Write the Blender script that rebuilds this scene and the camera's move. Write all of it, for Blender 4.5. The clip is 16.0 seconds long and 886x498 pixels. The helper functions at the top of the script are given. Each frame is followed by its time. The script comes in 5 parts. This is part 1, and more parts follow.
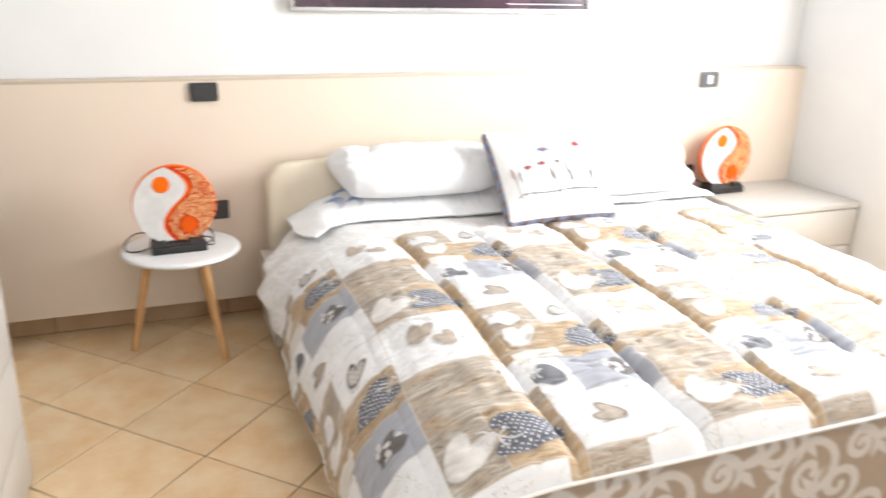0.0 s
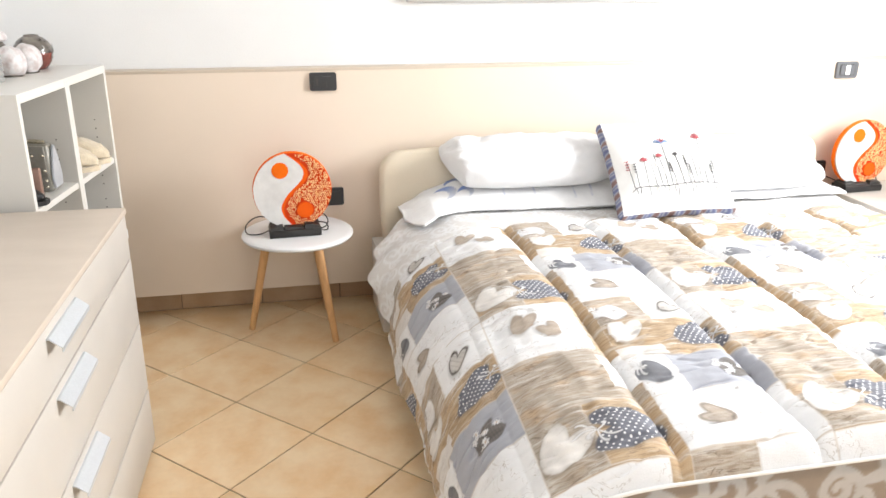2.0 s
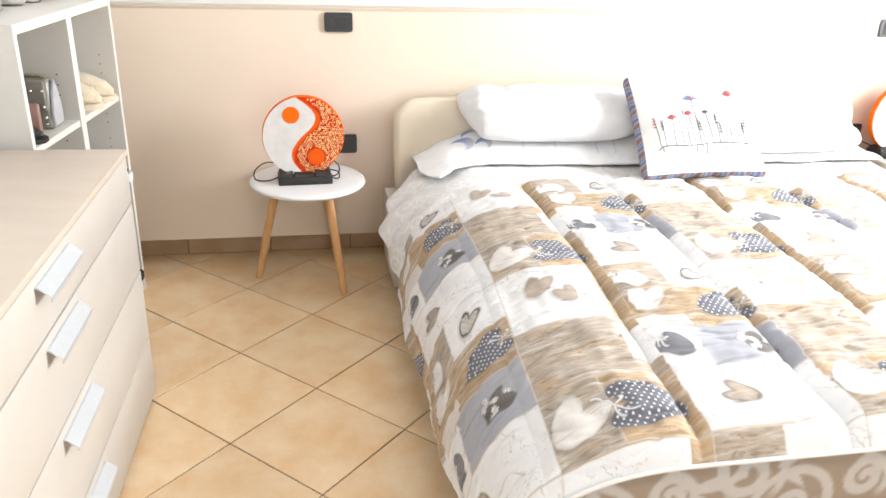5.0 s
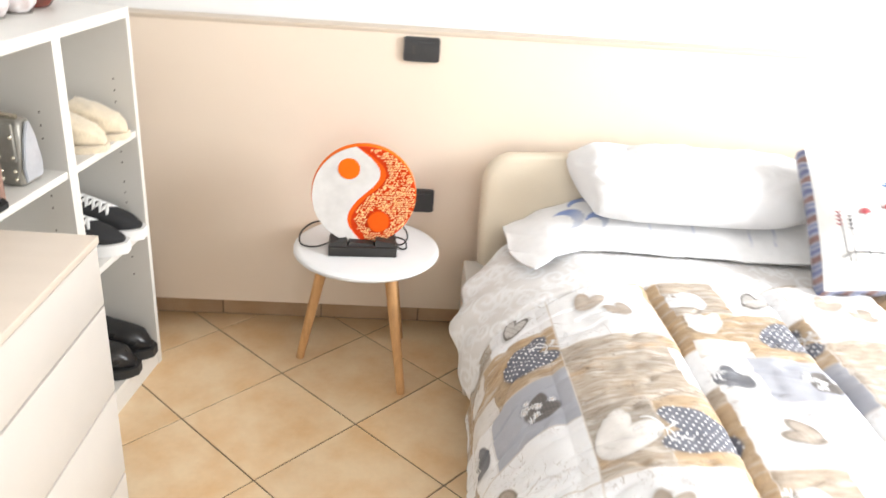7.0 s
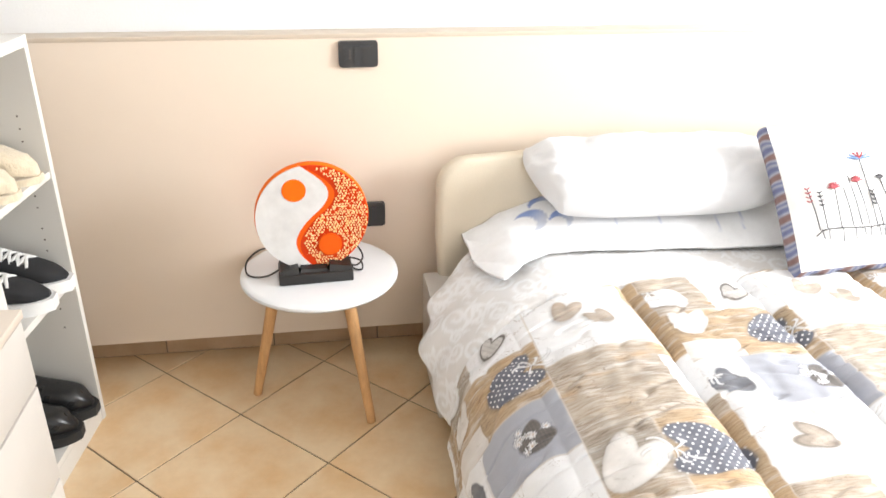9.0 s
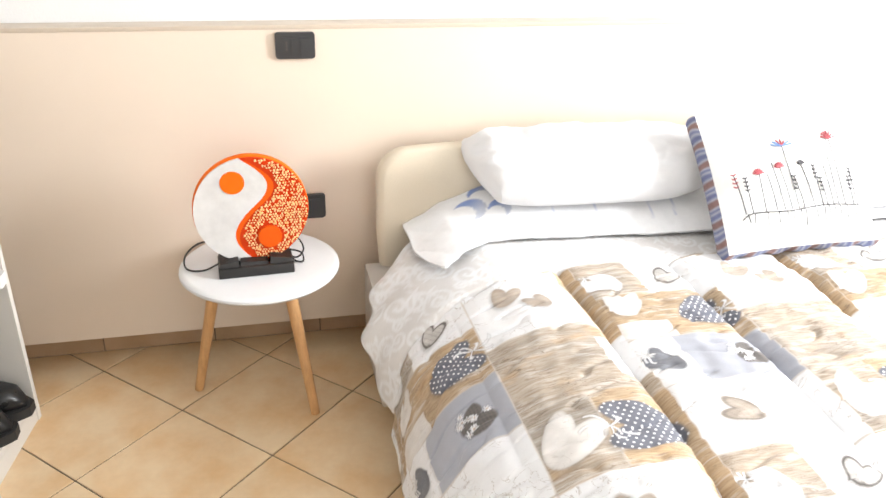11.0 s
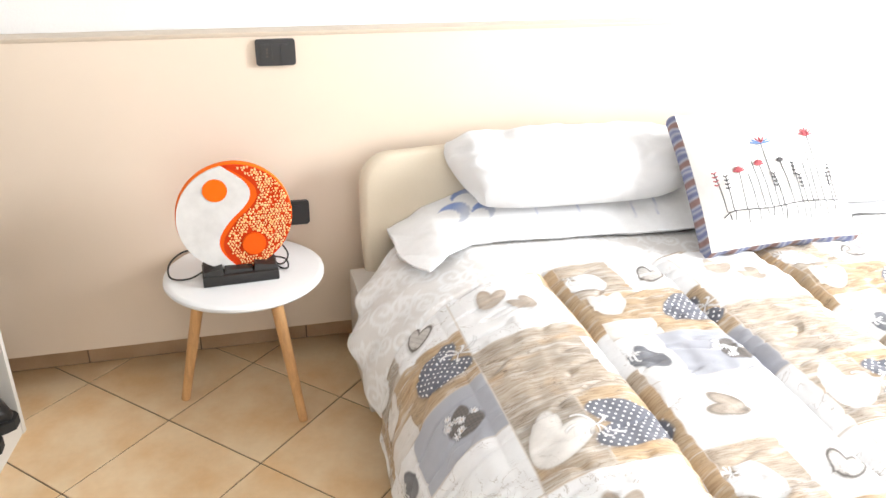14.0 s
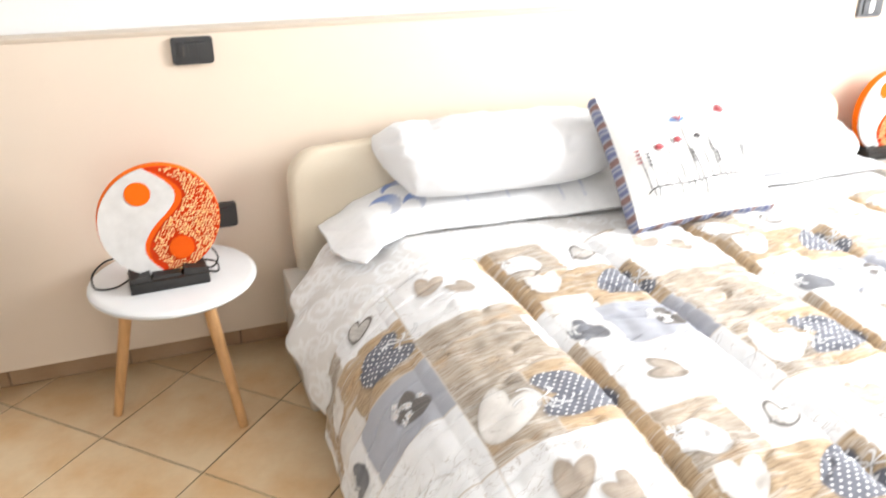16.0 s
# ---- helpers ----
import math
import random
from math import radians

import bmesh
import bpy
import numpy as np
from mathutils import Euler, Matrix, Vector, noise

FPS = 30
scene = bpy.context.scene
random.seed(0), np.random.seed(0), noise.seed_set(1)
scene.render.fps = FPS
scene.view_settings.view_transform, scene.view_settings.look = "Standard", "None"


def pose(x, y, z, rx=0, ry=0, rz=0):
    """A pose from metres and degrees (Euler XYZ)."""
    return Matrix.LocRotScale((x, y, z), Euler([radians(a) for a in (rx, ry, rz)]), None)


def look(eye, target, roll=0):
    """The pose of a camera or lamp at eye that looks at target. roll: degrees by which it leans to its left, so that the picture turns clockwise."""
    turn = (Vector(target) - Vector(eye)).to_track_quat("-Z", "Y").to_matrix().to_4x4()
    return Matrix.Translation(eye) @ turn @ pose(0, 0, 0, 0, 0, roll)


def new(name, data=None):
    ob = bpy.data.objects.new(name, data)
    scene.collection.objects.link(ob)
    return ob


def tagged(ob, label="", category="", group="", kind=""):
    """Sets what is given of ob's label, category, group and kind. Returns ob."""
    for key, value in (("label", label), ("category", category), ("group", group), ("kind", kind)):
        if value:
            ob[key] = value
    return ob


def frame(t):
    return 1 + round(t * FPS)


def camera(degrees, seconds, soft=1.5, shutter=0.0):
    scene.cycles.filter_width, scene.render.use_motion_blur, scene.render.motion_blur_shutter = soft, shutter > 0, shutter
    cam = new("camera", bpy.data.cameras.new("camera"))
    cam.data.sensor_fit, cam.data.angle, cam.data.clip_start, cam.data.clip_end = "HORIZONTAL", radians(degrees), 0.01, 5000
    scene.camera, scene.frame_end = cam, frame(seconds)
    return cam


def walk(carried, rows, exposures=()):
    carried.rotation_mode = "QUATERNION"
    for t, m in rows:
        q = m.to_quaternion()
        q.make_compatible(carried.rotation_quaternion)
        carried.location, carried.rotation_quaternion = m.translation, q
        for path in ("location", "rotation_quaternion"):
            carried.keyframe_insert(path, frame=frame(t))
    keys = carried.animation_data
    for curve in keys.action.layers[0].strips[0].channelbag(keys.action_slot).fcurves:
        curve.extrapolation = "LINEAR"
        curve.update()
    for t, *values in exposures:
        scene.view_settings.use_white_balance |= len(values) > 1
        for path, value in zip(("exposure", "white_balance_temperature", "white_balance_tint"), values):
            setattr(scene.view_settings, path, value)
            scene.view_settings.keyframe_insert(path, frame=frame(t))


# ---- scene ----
cam = camera(58.9, 16.0, shutter=0.7)
PATH = [
    (0, (-0.152, -3.063, 1.357), (0.522, -1.296, 0.705), 1.4),
    (0.1, (-0.148, -3.064, 1.354), (0.476, -1.277, 0.706), 1.4),
    (0.2, (-0.144, -3.064, 1.351), (0.414, -1.257, 0.7), 1.2),
    (0.3, (-0.139, -3.065, 1.348), (0.388, -1.249, 0.695), 1.1),
    (0.5, (-0.131, -3.066, 1.342), (0.357, -1.244, 0.677), 0.6),
    (0.7, (-0.134, -3.069, 1.342), (0.338, -1.245, 0.671), 0.4),
    (1, (-0.139, -3.072, 1.344), (0.309, -1.243, 0.669), 0.5),
    (1.2, (-0.137, -3.072, 1.346), (0.335, -1.247, 0.677), 0.7),
    (1.5, (-0.131, -3.072, 1.347), (0.336, -1.243, 0.686), 1.1),
    (1.7, (-0.13, -3.071, 1.346), (0.306, -1.239, 0.672), 0.9),
    (2, (-0.127, -3.069, 1.342), (0.264, -1.225, 0.672), 0.3),
    (2.2, (-0.121, -3.069, 1.337), (0.268, -1.24, 0.628), 0.0),
    (2.5, (-0.114, -3.07, 1.33), (0.253, -1.236, 0.622), -0.0),
    (2.7, (-0.114, -3.068, 1.326), (0.255, -1.232, 0.626), 0.0),
    (3, (-0.114, -3.062, 1.323), (0.249, -1.223, 0.625), 0.3),
    (3.3, (-0.116, -3.056, 1.322), (0.214, -1.218, 0.606), 0.6),
    (3.5, (-0.119, -3.054, 1.321), (0.209, -1.222, 0.589), 0.7),
    (3.7, (-0.121, -3.054, 1.318), (0.236, -1.23, 0.58), 1.4),
    (5.8, (-0.102, -2.723, 1.326), (0.216, -0.921, 0.519), 3.2),
    (6, (-0.108, -2.631, 1.328), (0.187, -0.825, 0.52), 3.9),
    (6.2, (-0.112, -2.553, 1.339), (0.18, -0.767, 0.486), 3.7),
    (6.5, (-0.118, -2.435, 1.355), (0.144, -0.663, 0.466), 1.6),
    (6.7, (-0.08, -2.361, 1.355), (0.087, -0.548, 0.527), 1.2),
    (6.8, (-0.049, -2.323, 1.355), (0.1, -0.503, 0.538), 1.8),
    (7, (-0.003, -2.248, 1.355), (0.123, -0.434, 0.521), 4.3),
    (7.2, (0.009, -2.209, 1.358), (0.041, -0.405, 0.496), 3.3),
    (7.4, (0.024, -2.169, 1.361), (0.017, -0.374, 0.48), 1.1),
    (7.5, (0.027, -2.151, 1.363), (0.054, -0.351, 0.492), 0.3),
    (7.8, (0.005, -2.123, 1.37), (0.162, -0.33, 0.498), 0.1),
    (8, (-0.01, -2.105, 1.374), (0.201, -0.3, 0.538), -0.5),
    (8.2, (-0.03, -2.094, 1.378), (0.22, -0.287, 0.56), -0.6),
    (8.5, (-0.056, -2.089, 1.381), (0.234, -0.291, 0.555), -0.0),
    (8.7, (-0.061, -2.086, 1.379), (0.247, -0.303, 0.526), 0.5),
    (9, (-0.062, -2.082, 1.369), (0.234, -0.303, 0.504), 0.9),
    (9.2, (-0.059, -2.086, 1.358), (0.243, -0.313, 0.483), 0.8),
    (9.5, (-0.053, -2.097, 1.349), (0.269, -0.331, 0.468), 0.2),
    (9.7, (-0.055, -2.103, 1.352), (0.3, -0.331, 0.495), 0.3),
    (10, (-0.059, -2.107, 1.359), (0.331, -0.349, 0.49), 1.0),
    (12.5, (-0.053, -2.108, 1.367), (0.417, -0.375, 0.486), 1.4),
    (12.7, (-0.052, -2.108, 1.366), (0.421, -0.389, 0.461), 1.4),
    (13, (-0.049, -2.111, 1.364), (0.38, -0.376, 0.467), 1.2),
    (13.2, (-0.044, -2.114, 1.363), (0.379, -0.375, 0.472), 0.9),
    (13.5, (-0.039, -2.118, 1.363), (0.384, -0.368, 0.492), 0.7),
    (13.7, (-0.043, -2.118, 1.363), (0.404, -0.372, 0.495), 0.7),
    (14, (-0.054, -2.115, 1.362), (0.415, -0.371, 0.503), 1.1),
    (14.2, (-0.059, -2.108, 1.36), (0.408, -0.382, 0.464), 1.4),
    (14.5, (-0.063, -2.096, 1.355), (0.403, -0.378, 0.444), 1.8),
    (14.7, (-0.066, -2.094, 1.351), (0.411, -0.392, 0.415), 2.0),
    (15, (-0.068, -2.094, 1.343), (0.38, -0.39, 0.398), 2.2),
    (15.2, (-0.067, -2.097, 1.337), (0.401, -0.413, 0.364), 2.2),
    (15.5, (-0.066, -2.107, 1.328), (0.468, -0.425, 0.386), 2.3),
    (15.8, (-0.072, -2.118, 1.321), (0.538, -0.437, 0.425), 1.1),
    (15.9, (-0.074, -2.121, 1.319), (0.555, -0.431, 0.454), -0.1),
    (16, (-0.076, -2.125, 1.317), (0.572, -0.429, 0.479), -0.0),
]
walk(cam, [(t, look(eye, target, roll)) for t, eye, target, roll in PATH],
     exposures=[(0.0, -0.08), (3.5, 0.02), (6.0, 0.16), (7.0, 0.22), (10.0, 0.22), (14.0, 0.18), (16.0, 0.13)])

# ---------------------------------------------------------------- daylight
world = bpy.data.worlds.new("world")
scene.world = world
world.use_nodes = True
wn, wl = world.node_tree.nodes, world.node_tree.links
sky = wn.new("ShaderNodeTexSky")
sky.sky_type, sky.sun_disc = "NISHITA", False
sky.sun_elevation, sky.sun_rotation = radians(48), radians(300)
wl.new(sky.outputs[0], wn["Background"].inputs[0])
wn["Background"].inputs[1].default_value = 0.12
sun = new("sun", bpy.data.lights.new("sun", "SUN"))
sun.data.energy, sun.data.angle, sun.data.color = 2.0, radians(0.6), (1.0, 0.96, 0.9)
sun.matrix_world = look((-4, 6, 8), (0, 0, 0))


def window_light(name, centre, target, wide, high, watts, colour):
    ob = new(name, bpy.data.lights.new(name, "AREA"))
    ob.data.shape, ob.data.size, ob.data.size_y = "RECTANGLE", wide, high
    ob.data.energy, ob.data.color = watts, colour
    ob.matrix_world = look(centre, target)
    return ob


window_light("window_daylight", (2.86, -1.4, 1.6), (1.86, -1.42, 1.5), 0.95, 1.1, 132, (0.97, 0.985, 1.0))
# unseen fill light added behind the camera, in an assumed balcony door
window_light("south_fill", (0.9, -4.32, 1.25), (0.85, -3.3, 0.9), 1.5, 2.0, 24, (1.0, 0.985, 0.965))


# ---------------------------------------------------------------- materials
def material(name, colour, rough=0.5, metal=0.0, mottle=0.12, scale=8.0, bump=0.15, bump_scale=120.0, spread=None, stretch=(1, 1, 1),
             vcol=None, per_object=0.0, sheen=0.0, rough_vary=0.1, coat=0.0, distance=0.002, transmit=0.0):
    """A surface with colour variation at two scales, fine relief and uneven gloss."""
    m = bpy.data.materials.new(name)
    m.use_nodes = True
    n, l = m.node_tree.nodes, m.node_tree.links
    p = n["Principled BSDF"]
    p.inputs["Metallic"].default_value = metal
    p.inputs["Sheen Weight"].default_value = sheen
    p.inputs["Coat Weight"].default_value = coat
    p.inputs["Subsurface Weight"].default_value = transmit
    p.inputs["Subsurface Radius"].default_value = (0.02, 0.008, 0.003)
    tc, mp = n.new("ShaderNodeTexCoord"), n.new("ShaderNodeMapping")
    mp.inputs["Scale"].default_value = stretch
    l.new(tc.outputs["Object"], mp.inputs["Vector"])
    big, fine = n.new("ShaderNodeTexNoise"), n.new("ShaderNodeTexNoise")
    for t, s, d in ((big, scale, 4), (fine, bump_scale, 3)):
        t.inputs["Scale"].default_value, t.inputs["Detail"].default_value = s, d
        l.new(mp.outputs[0], t.inputs["Vector"])
    if per_object:
        info, shift = n.new("ShaderNodeObjectInfo"), n.new("ShaderNodeVectorMath")
        shift.operation = "MULTIPLY_ADD"
        shift.inputs[1].default_value = (37, 53, 29)
        l.new(info.outputs["Random"], shift.inputs[0])
        l.new(mp.outputs[0], shift.inputs[2])
        l.new(shift.outputs[0], big.inputs["Vector"])
    mix = n.new("ShaderNodeMix")
    mix.data_type = "RGBA"
    other = spread or tuple(c * 0.72 for c in colour)
    mix.inputs[6].default_value, mix.inputs[7].default_value = (*colour, 1), (*other, 1)
    ramp = n.new("ShaderNodeMapRange")
    ramp.inputs[1].default_value, ramp.inputs[2].default_value = 0.35, 0.72
    ramp.inputs[3].default_value, ramp.inputs[4].default_value = 0.0, (1.0 if spread else min(1.0, mottle * 3))
    l.new(big.outputs[0], ramp.inputs[0])
    l.new(ramp.outputs[0], mix.inputs[0])
    out = mix.outputs[2]
    grain = n.new("ShaderNodeMix")
    grain.data_type, grain.blend_type = "RGBA", "MULTIPLY"
    grain.inputs[0].default_value = mottle
    l.new(out, grain.inputs[6])
    l.new(fine.outputs[0], grain.inputs[7])
    out = grain.outputs[2]
    if vcol:
        at, mul = n.new("ShaderNodeAttribute"), n.new("ShaderNodeMix")
        at.attribute_name = vcol
        mul.data_type, mul.blend_type = "RGBA", "MULTIPLY"
        mul.inputs[0].default_value = 1
        l.new(at.outputs["Color"], mul.inputs[6])
        l.new(out, mul.inputs[7])
        out = mul.outputs[2]
    if per_object:
        info2, val, hsv = n.new("ShaderNodeObjectInfo"), n.new("ShaderNodeMapRange"), n.new("ShaderNodeHueSaturation")
        val.inputs[3].default_value, val.inputs[4].default_value = 1 - per_object, 1 + per_object
        l.new(info2.outputs["Random"], val.inputs[0])
        l.new(val.outputs[0], hsv.inputs["Value"])
        l.new(out, hsv.inputs["Color"])
        out = hsv.outputs[0]
    l.new(out, p.inputs["Base Color"])
    rr = n.new("ShaderNodeMapRange")
    rr.inputs[3].default_value, rr.inputs[4].default_value = max(0.02, rough - rough_vary), min(1, rough + rough_vary)
    l.new(big.outputs[0], rr.inputs[0])
    l.new(rr.outputs[0], p.inputs["Roughness"])
    if bump:
        b = n.new("ShaderNodeBump")
        b.inputs["Strength"].default_value, b.inputs["Distance"].default_value = bump, distance
        l.new(fine.outputs[0], b.inputs["Height"])
        l.new(b.outputs[0], p.inputs["Normal"])
    return m


M = {}
M["paint"] = material("wall_paint", (0.785, 0.785, 0.78), 0.75, mottle=0.05, scale=3, bump=0.25, bump_scale=180)
M["panel"] = material("beige_panel", (0.755, 0.645, 0.532), 0.45, mottle=0.025, scale=3, bump=0.06, bump_scale=420, stretch=(1, 1, 2))
M["cap"] = material("beige_moulding", (0.62, 0.525, 0.42), 0.4, mottle=0.06)
M["tile"] = material("floor_tile", (0.85, 0.66, 0.43), 0.34, mottle=0.1, scale=9, spread=(0.77, 0.51, 0.265), bump=0.06, bump_scale=60, per_object=0.05)
M["grout"] = material("grout", (0.26, 0.195, 0.13), 0.9, mottle=0.3, scale=20, bump=0.4)
M["skirt"] = material("skirting_tile", (0.56, 0.39, 0.25), 0.35, mottle=0.1, scale=9, spread=(0.47, 0.31, 0.18), per_object=0.06)
M["white_lam"] = material("white_laminate", (0.70, 0.68, 0.64), 0.4, mottle=0.04, scale=4, bump=0.04, bump_scale=400)
M["beige_lam"] = material("beige_laminate", (0.56, 0.525, 0.48), 0.4, mottle=0.05, scale=5, bump=0.06, bump_scale=250, stretch=(1, 4, 1))
M["beige_top"] = material("beige_top_laminate", (0.58, 0.50, 0.42), 0.4, mottle=0.05, scale=5, bump=0.06, bump_scale=250, stretch=(4, 1, 1))
M["dark"] = material("hole_dark", (0.12, 0.10, 0.085), 0.8)
M["alu"] = material("brushed_aluminium", (0.68, 0.72, 0.76), 0.38, metal=0.55, mottle=0.08, scale=30, bump=0.1, bump_scale=500, stretch=(12, 1, 12))
M["white_top"] = material("white_lacquer", (0.74, 0.75, 0.76), 0.33, mottle=0.04, scale=12, bump=0.03, bump_scale=300)
M["beech"] = material("beech_wood", (0.78, 0.45, 0.20), 0.45, mottle=0.25, scale=14, spread=(0.58, 0.32, 0.14), bump=0.15, bump_scale=90, stretch=(6, 6, 0.7))
M["black_plastic"] = material("black_plastic", (0.036, 0.036, 0.038), 0.4, mottle=0.1, bump=0.1, bump_scale=600)
M["grey_plastic"] = material("grey_plastic", (0.13, 0.135, 0.145), 0.4, mottle=0.1)
M["white_plastic"] = material("white_plastic", (0.8, 0.8, 0.8), 0.35, mottle=0.03)
M["black_wood"] = material("black_wood", (0.02, 0.018, 0.017), 0.45, mottle=0.3, scale=20, bump=0.4, bump_scale=70, stretch=(1, 6, 6))
M["orange"] = material("orange_resin", (0.88, 0.155, 0.002), 0.75, mottle=0.12, scale=18, bump=0.15, bump_scale=90, transmit=0.05)
M["deep_orange"] = material("deep_orange_resin", (0.80, 0.105, 0.002), 0.7, mottle=0.12, scale=18, bump=0.15, bump_scale=90)
M["red"] = material("red_orange_resin", (0.62, 0.04, 0.001), 0.6, mottle=0.15, scale=25, bump=0.2, bump_scale=120)
M["pearl"] = material("pearl_white", (0.70, 0.69, 0.68), 0.4, mottle=0.08, scale=22, spread=(0.60, 0.59, 0.58), bump=0.25, bump_scale=60)
M["pebble"] = material("amber_chips", (0.97, 0.74, 0.40), 0.3, mottle=0.2, scale=60, spread=(0.94, 0.56, 0.2), bump=0.1)
for key in ("orange", "deep_orange", "red"):
    M[key].node_tree.nodes["Principled BSDF"].inputs["Specular IOR Level"].default_value = 0.2
M["cable"] = material("black_cable", (0.02, 0.02, 0.02), 0.5, bump=0)
M["leather"] = material("cream_leather", (0.67, 0.59, 0.465), 0.45, mottle=0.07, scale=6, bump=0.25, bump_scale=260)
M["cotton"] = material("white_cotton", (0.74, 0.74, 0.75), 0.88, mottle=0.06, scale=10, bump=0.3, bump_scale=700, sheen=0.1)
M["print"] = material("printed_cotton", (1, 1, 1), 0.82, mottle=0.06, scale=45, bump=0.35, bump_scale=320, vcol="print", sheen=0.1)


def printed_quilt(m):
    """Adds wood grain, cracks and white dots to the print, in the cloth's own coordinates."""
    n, l = m.node_tree.nodes, m.node_tree.links
    p = n["Principled BSDF"]
    base = p.inputs["Base Color"].links[0].from_socket
    cloth, mask, parts = n.new("ShaderNodeAttribute"), n.new("ShaderNodeAttribute"), n.new("ShaderNodeSeparateColor")
    cloth.attribute_name, mask.attribute_name = "cloth", "mask"
    l.new(mask.outputs["Color"], parts.inputs[0])

    def stretched(x, y, kind="ShaderNodeTexNoise", turn=0.0):
        mp, t = n.new("ShaderNodeMapping"), n.new(kind)
        mp.inputs["Scale"].default_value = (x, y, 1)
        mp.inputs["Rotation"].default_value = (0, 0, turn)
        l.new(cloth.outputs["Vector"], mp.inputs["Vector"])
        l.new(mp.outputs[0], t.inputs["Vector"])
        t.inputs["Scale"].default_value = 1.0
        return t

    def ramp(sock, lo, hi, a=0.0, b=1.0):
        r = n.new("ShaderNodeMapRange")
        for k, v in zip((1, 2, 3, 4), (lo, hi, a, b)):
            r.inputs[k].default_value = v
        l.new(sock, r.inputs[0])
        return r.outputs[0]

    def times(a, b):
        t = n.new("ShaderNodeMath")
        t.operation = "MULTIPLY"
        l.new(a, t.inputs[0])
        l.new(b, t.inputs[1])
        return t.outputs[0]

    def tint(sock, fac, colour, blend="MIX"):
        x = n.new("ShaderNodeMix")
        x.data_type, x.blend_type = "RGBA", blend
        l.new(fac, x.inputs[0])
        l.new(sock, x.inputs[6])
        x.inputs[7].default_value = (*colour, 1)
        return x.outputs[2]

    wood, white, dotted = parts.outputs[0], parts.outputs[1], parts.outputs[2]
    streak = stretched(26, 230)
    streak.inputs["Detail"].default_value, streak.inputs["Distortion"].default_value = 6, 0.12
    broad = stretched(11, 55)
    broad.inputs["Detail"].default_value, broad.inputs["Distortion"].default_value = 5, 0.25
    warm = stretched(9, 16)
    crack = stretched(6, 60)
    crack.inputs["Detail"].default_value, crack.inputs["Distortion"].default_value = 3, 2.0
    out = tint(base, times(wood, ramp(broad.outputs[0], 0.52, 0.66, 0, 0.5)), (0.70, 0.68, 0.65))
    out = tint(out, times(wood, ramp(warm.outputs[0], 0.58, 0.70, 0, 0.5)), (0.55, 0.36, 0.19))
    out = tint(out, times(wood, ramp(streak.outputs[0], 0.46, 0.66, 0, 0.62)), (0.55, 0.45, 0.36), "MULTIPLY")
    fine_line = n.new("ShaderNodeMath")
    fine_line.operation = "PINGPONG"
    fine_line.inputs[1].default_value = 0.08
    l.new(crack.outputs[0], fine_line.inputs[0])
    gate = stretched(13, 13)
    out = tint(out, times(times(wood, ramp(fine_line.outputs[0], 0.0, 0.02, 0.9, 0.0)), ramp(gate.outputs[0], 0.48, 0.56)), (0.17, 0.12, 0.085))
    vein = stretched(16, 20)
    vein.inputs["Detail"].default_value, vein.inputs["Distortion"].default_value = 4, 1.5
    vline = n.new("ShaderNodeMath")
    vline.operation = "PINGPONG"
    vline.inputs[1].default_value = 0.25
    l.new(vein.outputs[0], vline.inputs[0])
    out = tint(out, times(times(white, ramp(vline.outputs[0], 0.0, 0.012, 0.8, 0.0)), ramp(gate.outputs[0], 0.42, 0.54)), (0.36, 0.31, 0.27))
    cell = n.new("ShaderNodeTexVoronoi")
    cell.inputs["Scale"].default_value, cell.inputs["Randomness"].default_value = 78.0, 0.12
    cell.voronoi_dimensions = "2D"
    mp = n.new("ShaderNodeMapping")
    mp.inputs["Rotation"].default_value = (0, 0, 0.7)
    l.new(cloth.outputs["Vector"], mp.inputs["Vector"])
    l.new(mp.outputs[0], cell.inputs["Vector"])
    out = tint(out, times(dotted, ramp(cell.outputs["Distance"], 0.15, 0.24, 1.0, 0.0)), (0.72, 0.72, 0.73))
    l.new(out, p.inputs["Base Color"])
    return m


M["quilt"] = printed_quilt(material("quilt_cotton", (1, 1, 1), 0.82, mottle=0.05, scale=45, bump=0.4, bump_scale=320, vcol="print", sheen=0.1))
M["cushion"] = material("cushion_linen", (0.82, 0.815, 0.80), 0.85, mottle=0.08, scale=30, bump=0.35, bump_scale=800)
M["thread"] = material("dark_thread", (0.075, 0.07, 0.075), 0.8)
M["thread_red"] = material("red_thread", (0.42, 0.085, 0.10), 0.8)
M["thread_blue"] = material("blue_thread", (0.14, 0.24, 0.45), 0.8)
M["band"] = material("striped_band", (1, 1, 1), 0.85, mottle=0.15, scale=60, vcol="print", bump=0.3, bump_scale=500)
M["frame"] = material("silver_frame", (0.62, 0.63, 0.65), 0.3, metal=0.8, mottle=0.06)
M["art"] = material("dark_print", (0.035, 0.03, 0.04), 0.25, mottle=0.3, scale=5, spread=(0.09, 0.035, 0.06))
M["plush"] = material("cream_plush", (0.80, 0.68, 0.50), 0.95, mottle=0.2, scale=40, bump=0.6, bump_scale=220, sheen=0.4, distance=0.006)
M["canvas"] = material("black_canvas", (0.022, 0.022, 0.024), 0.85, mottle=0.2, bump=0.4, bump_scale=500)
M["shoe_leather"] = material("black_leather", (0.018, 0.018, 0.019), 0.3, mottle=0.2, scale=30, bump=0.35, bump_scale=160)
M["rubber"] = material("white_rubber", (0.78, 0.78, 0.77), 0.6, mottle=0.08)
M["black_rubber"] = material("black_rubber", (0.02, 0.02, 0.02), 0.7)
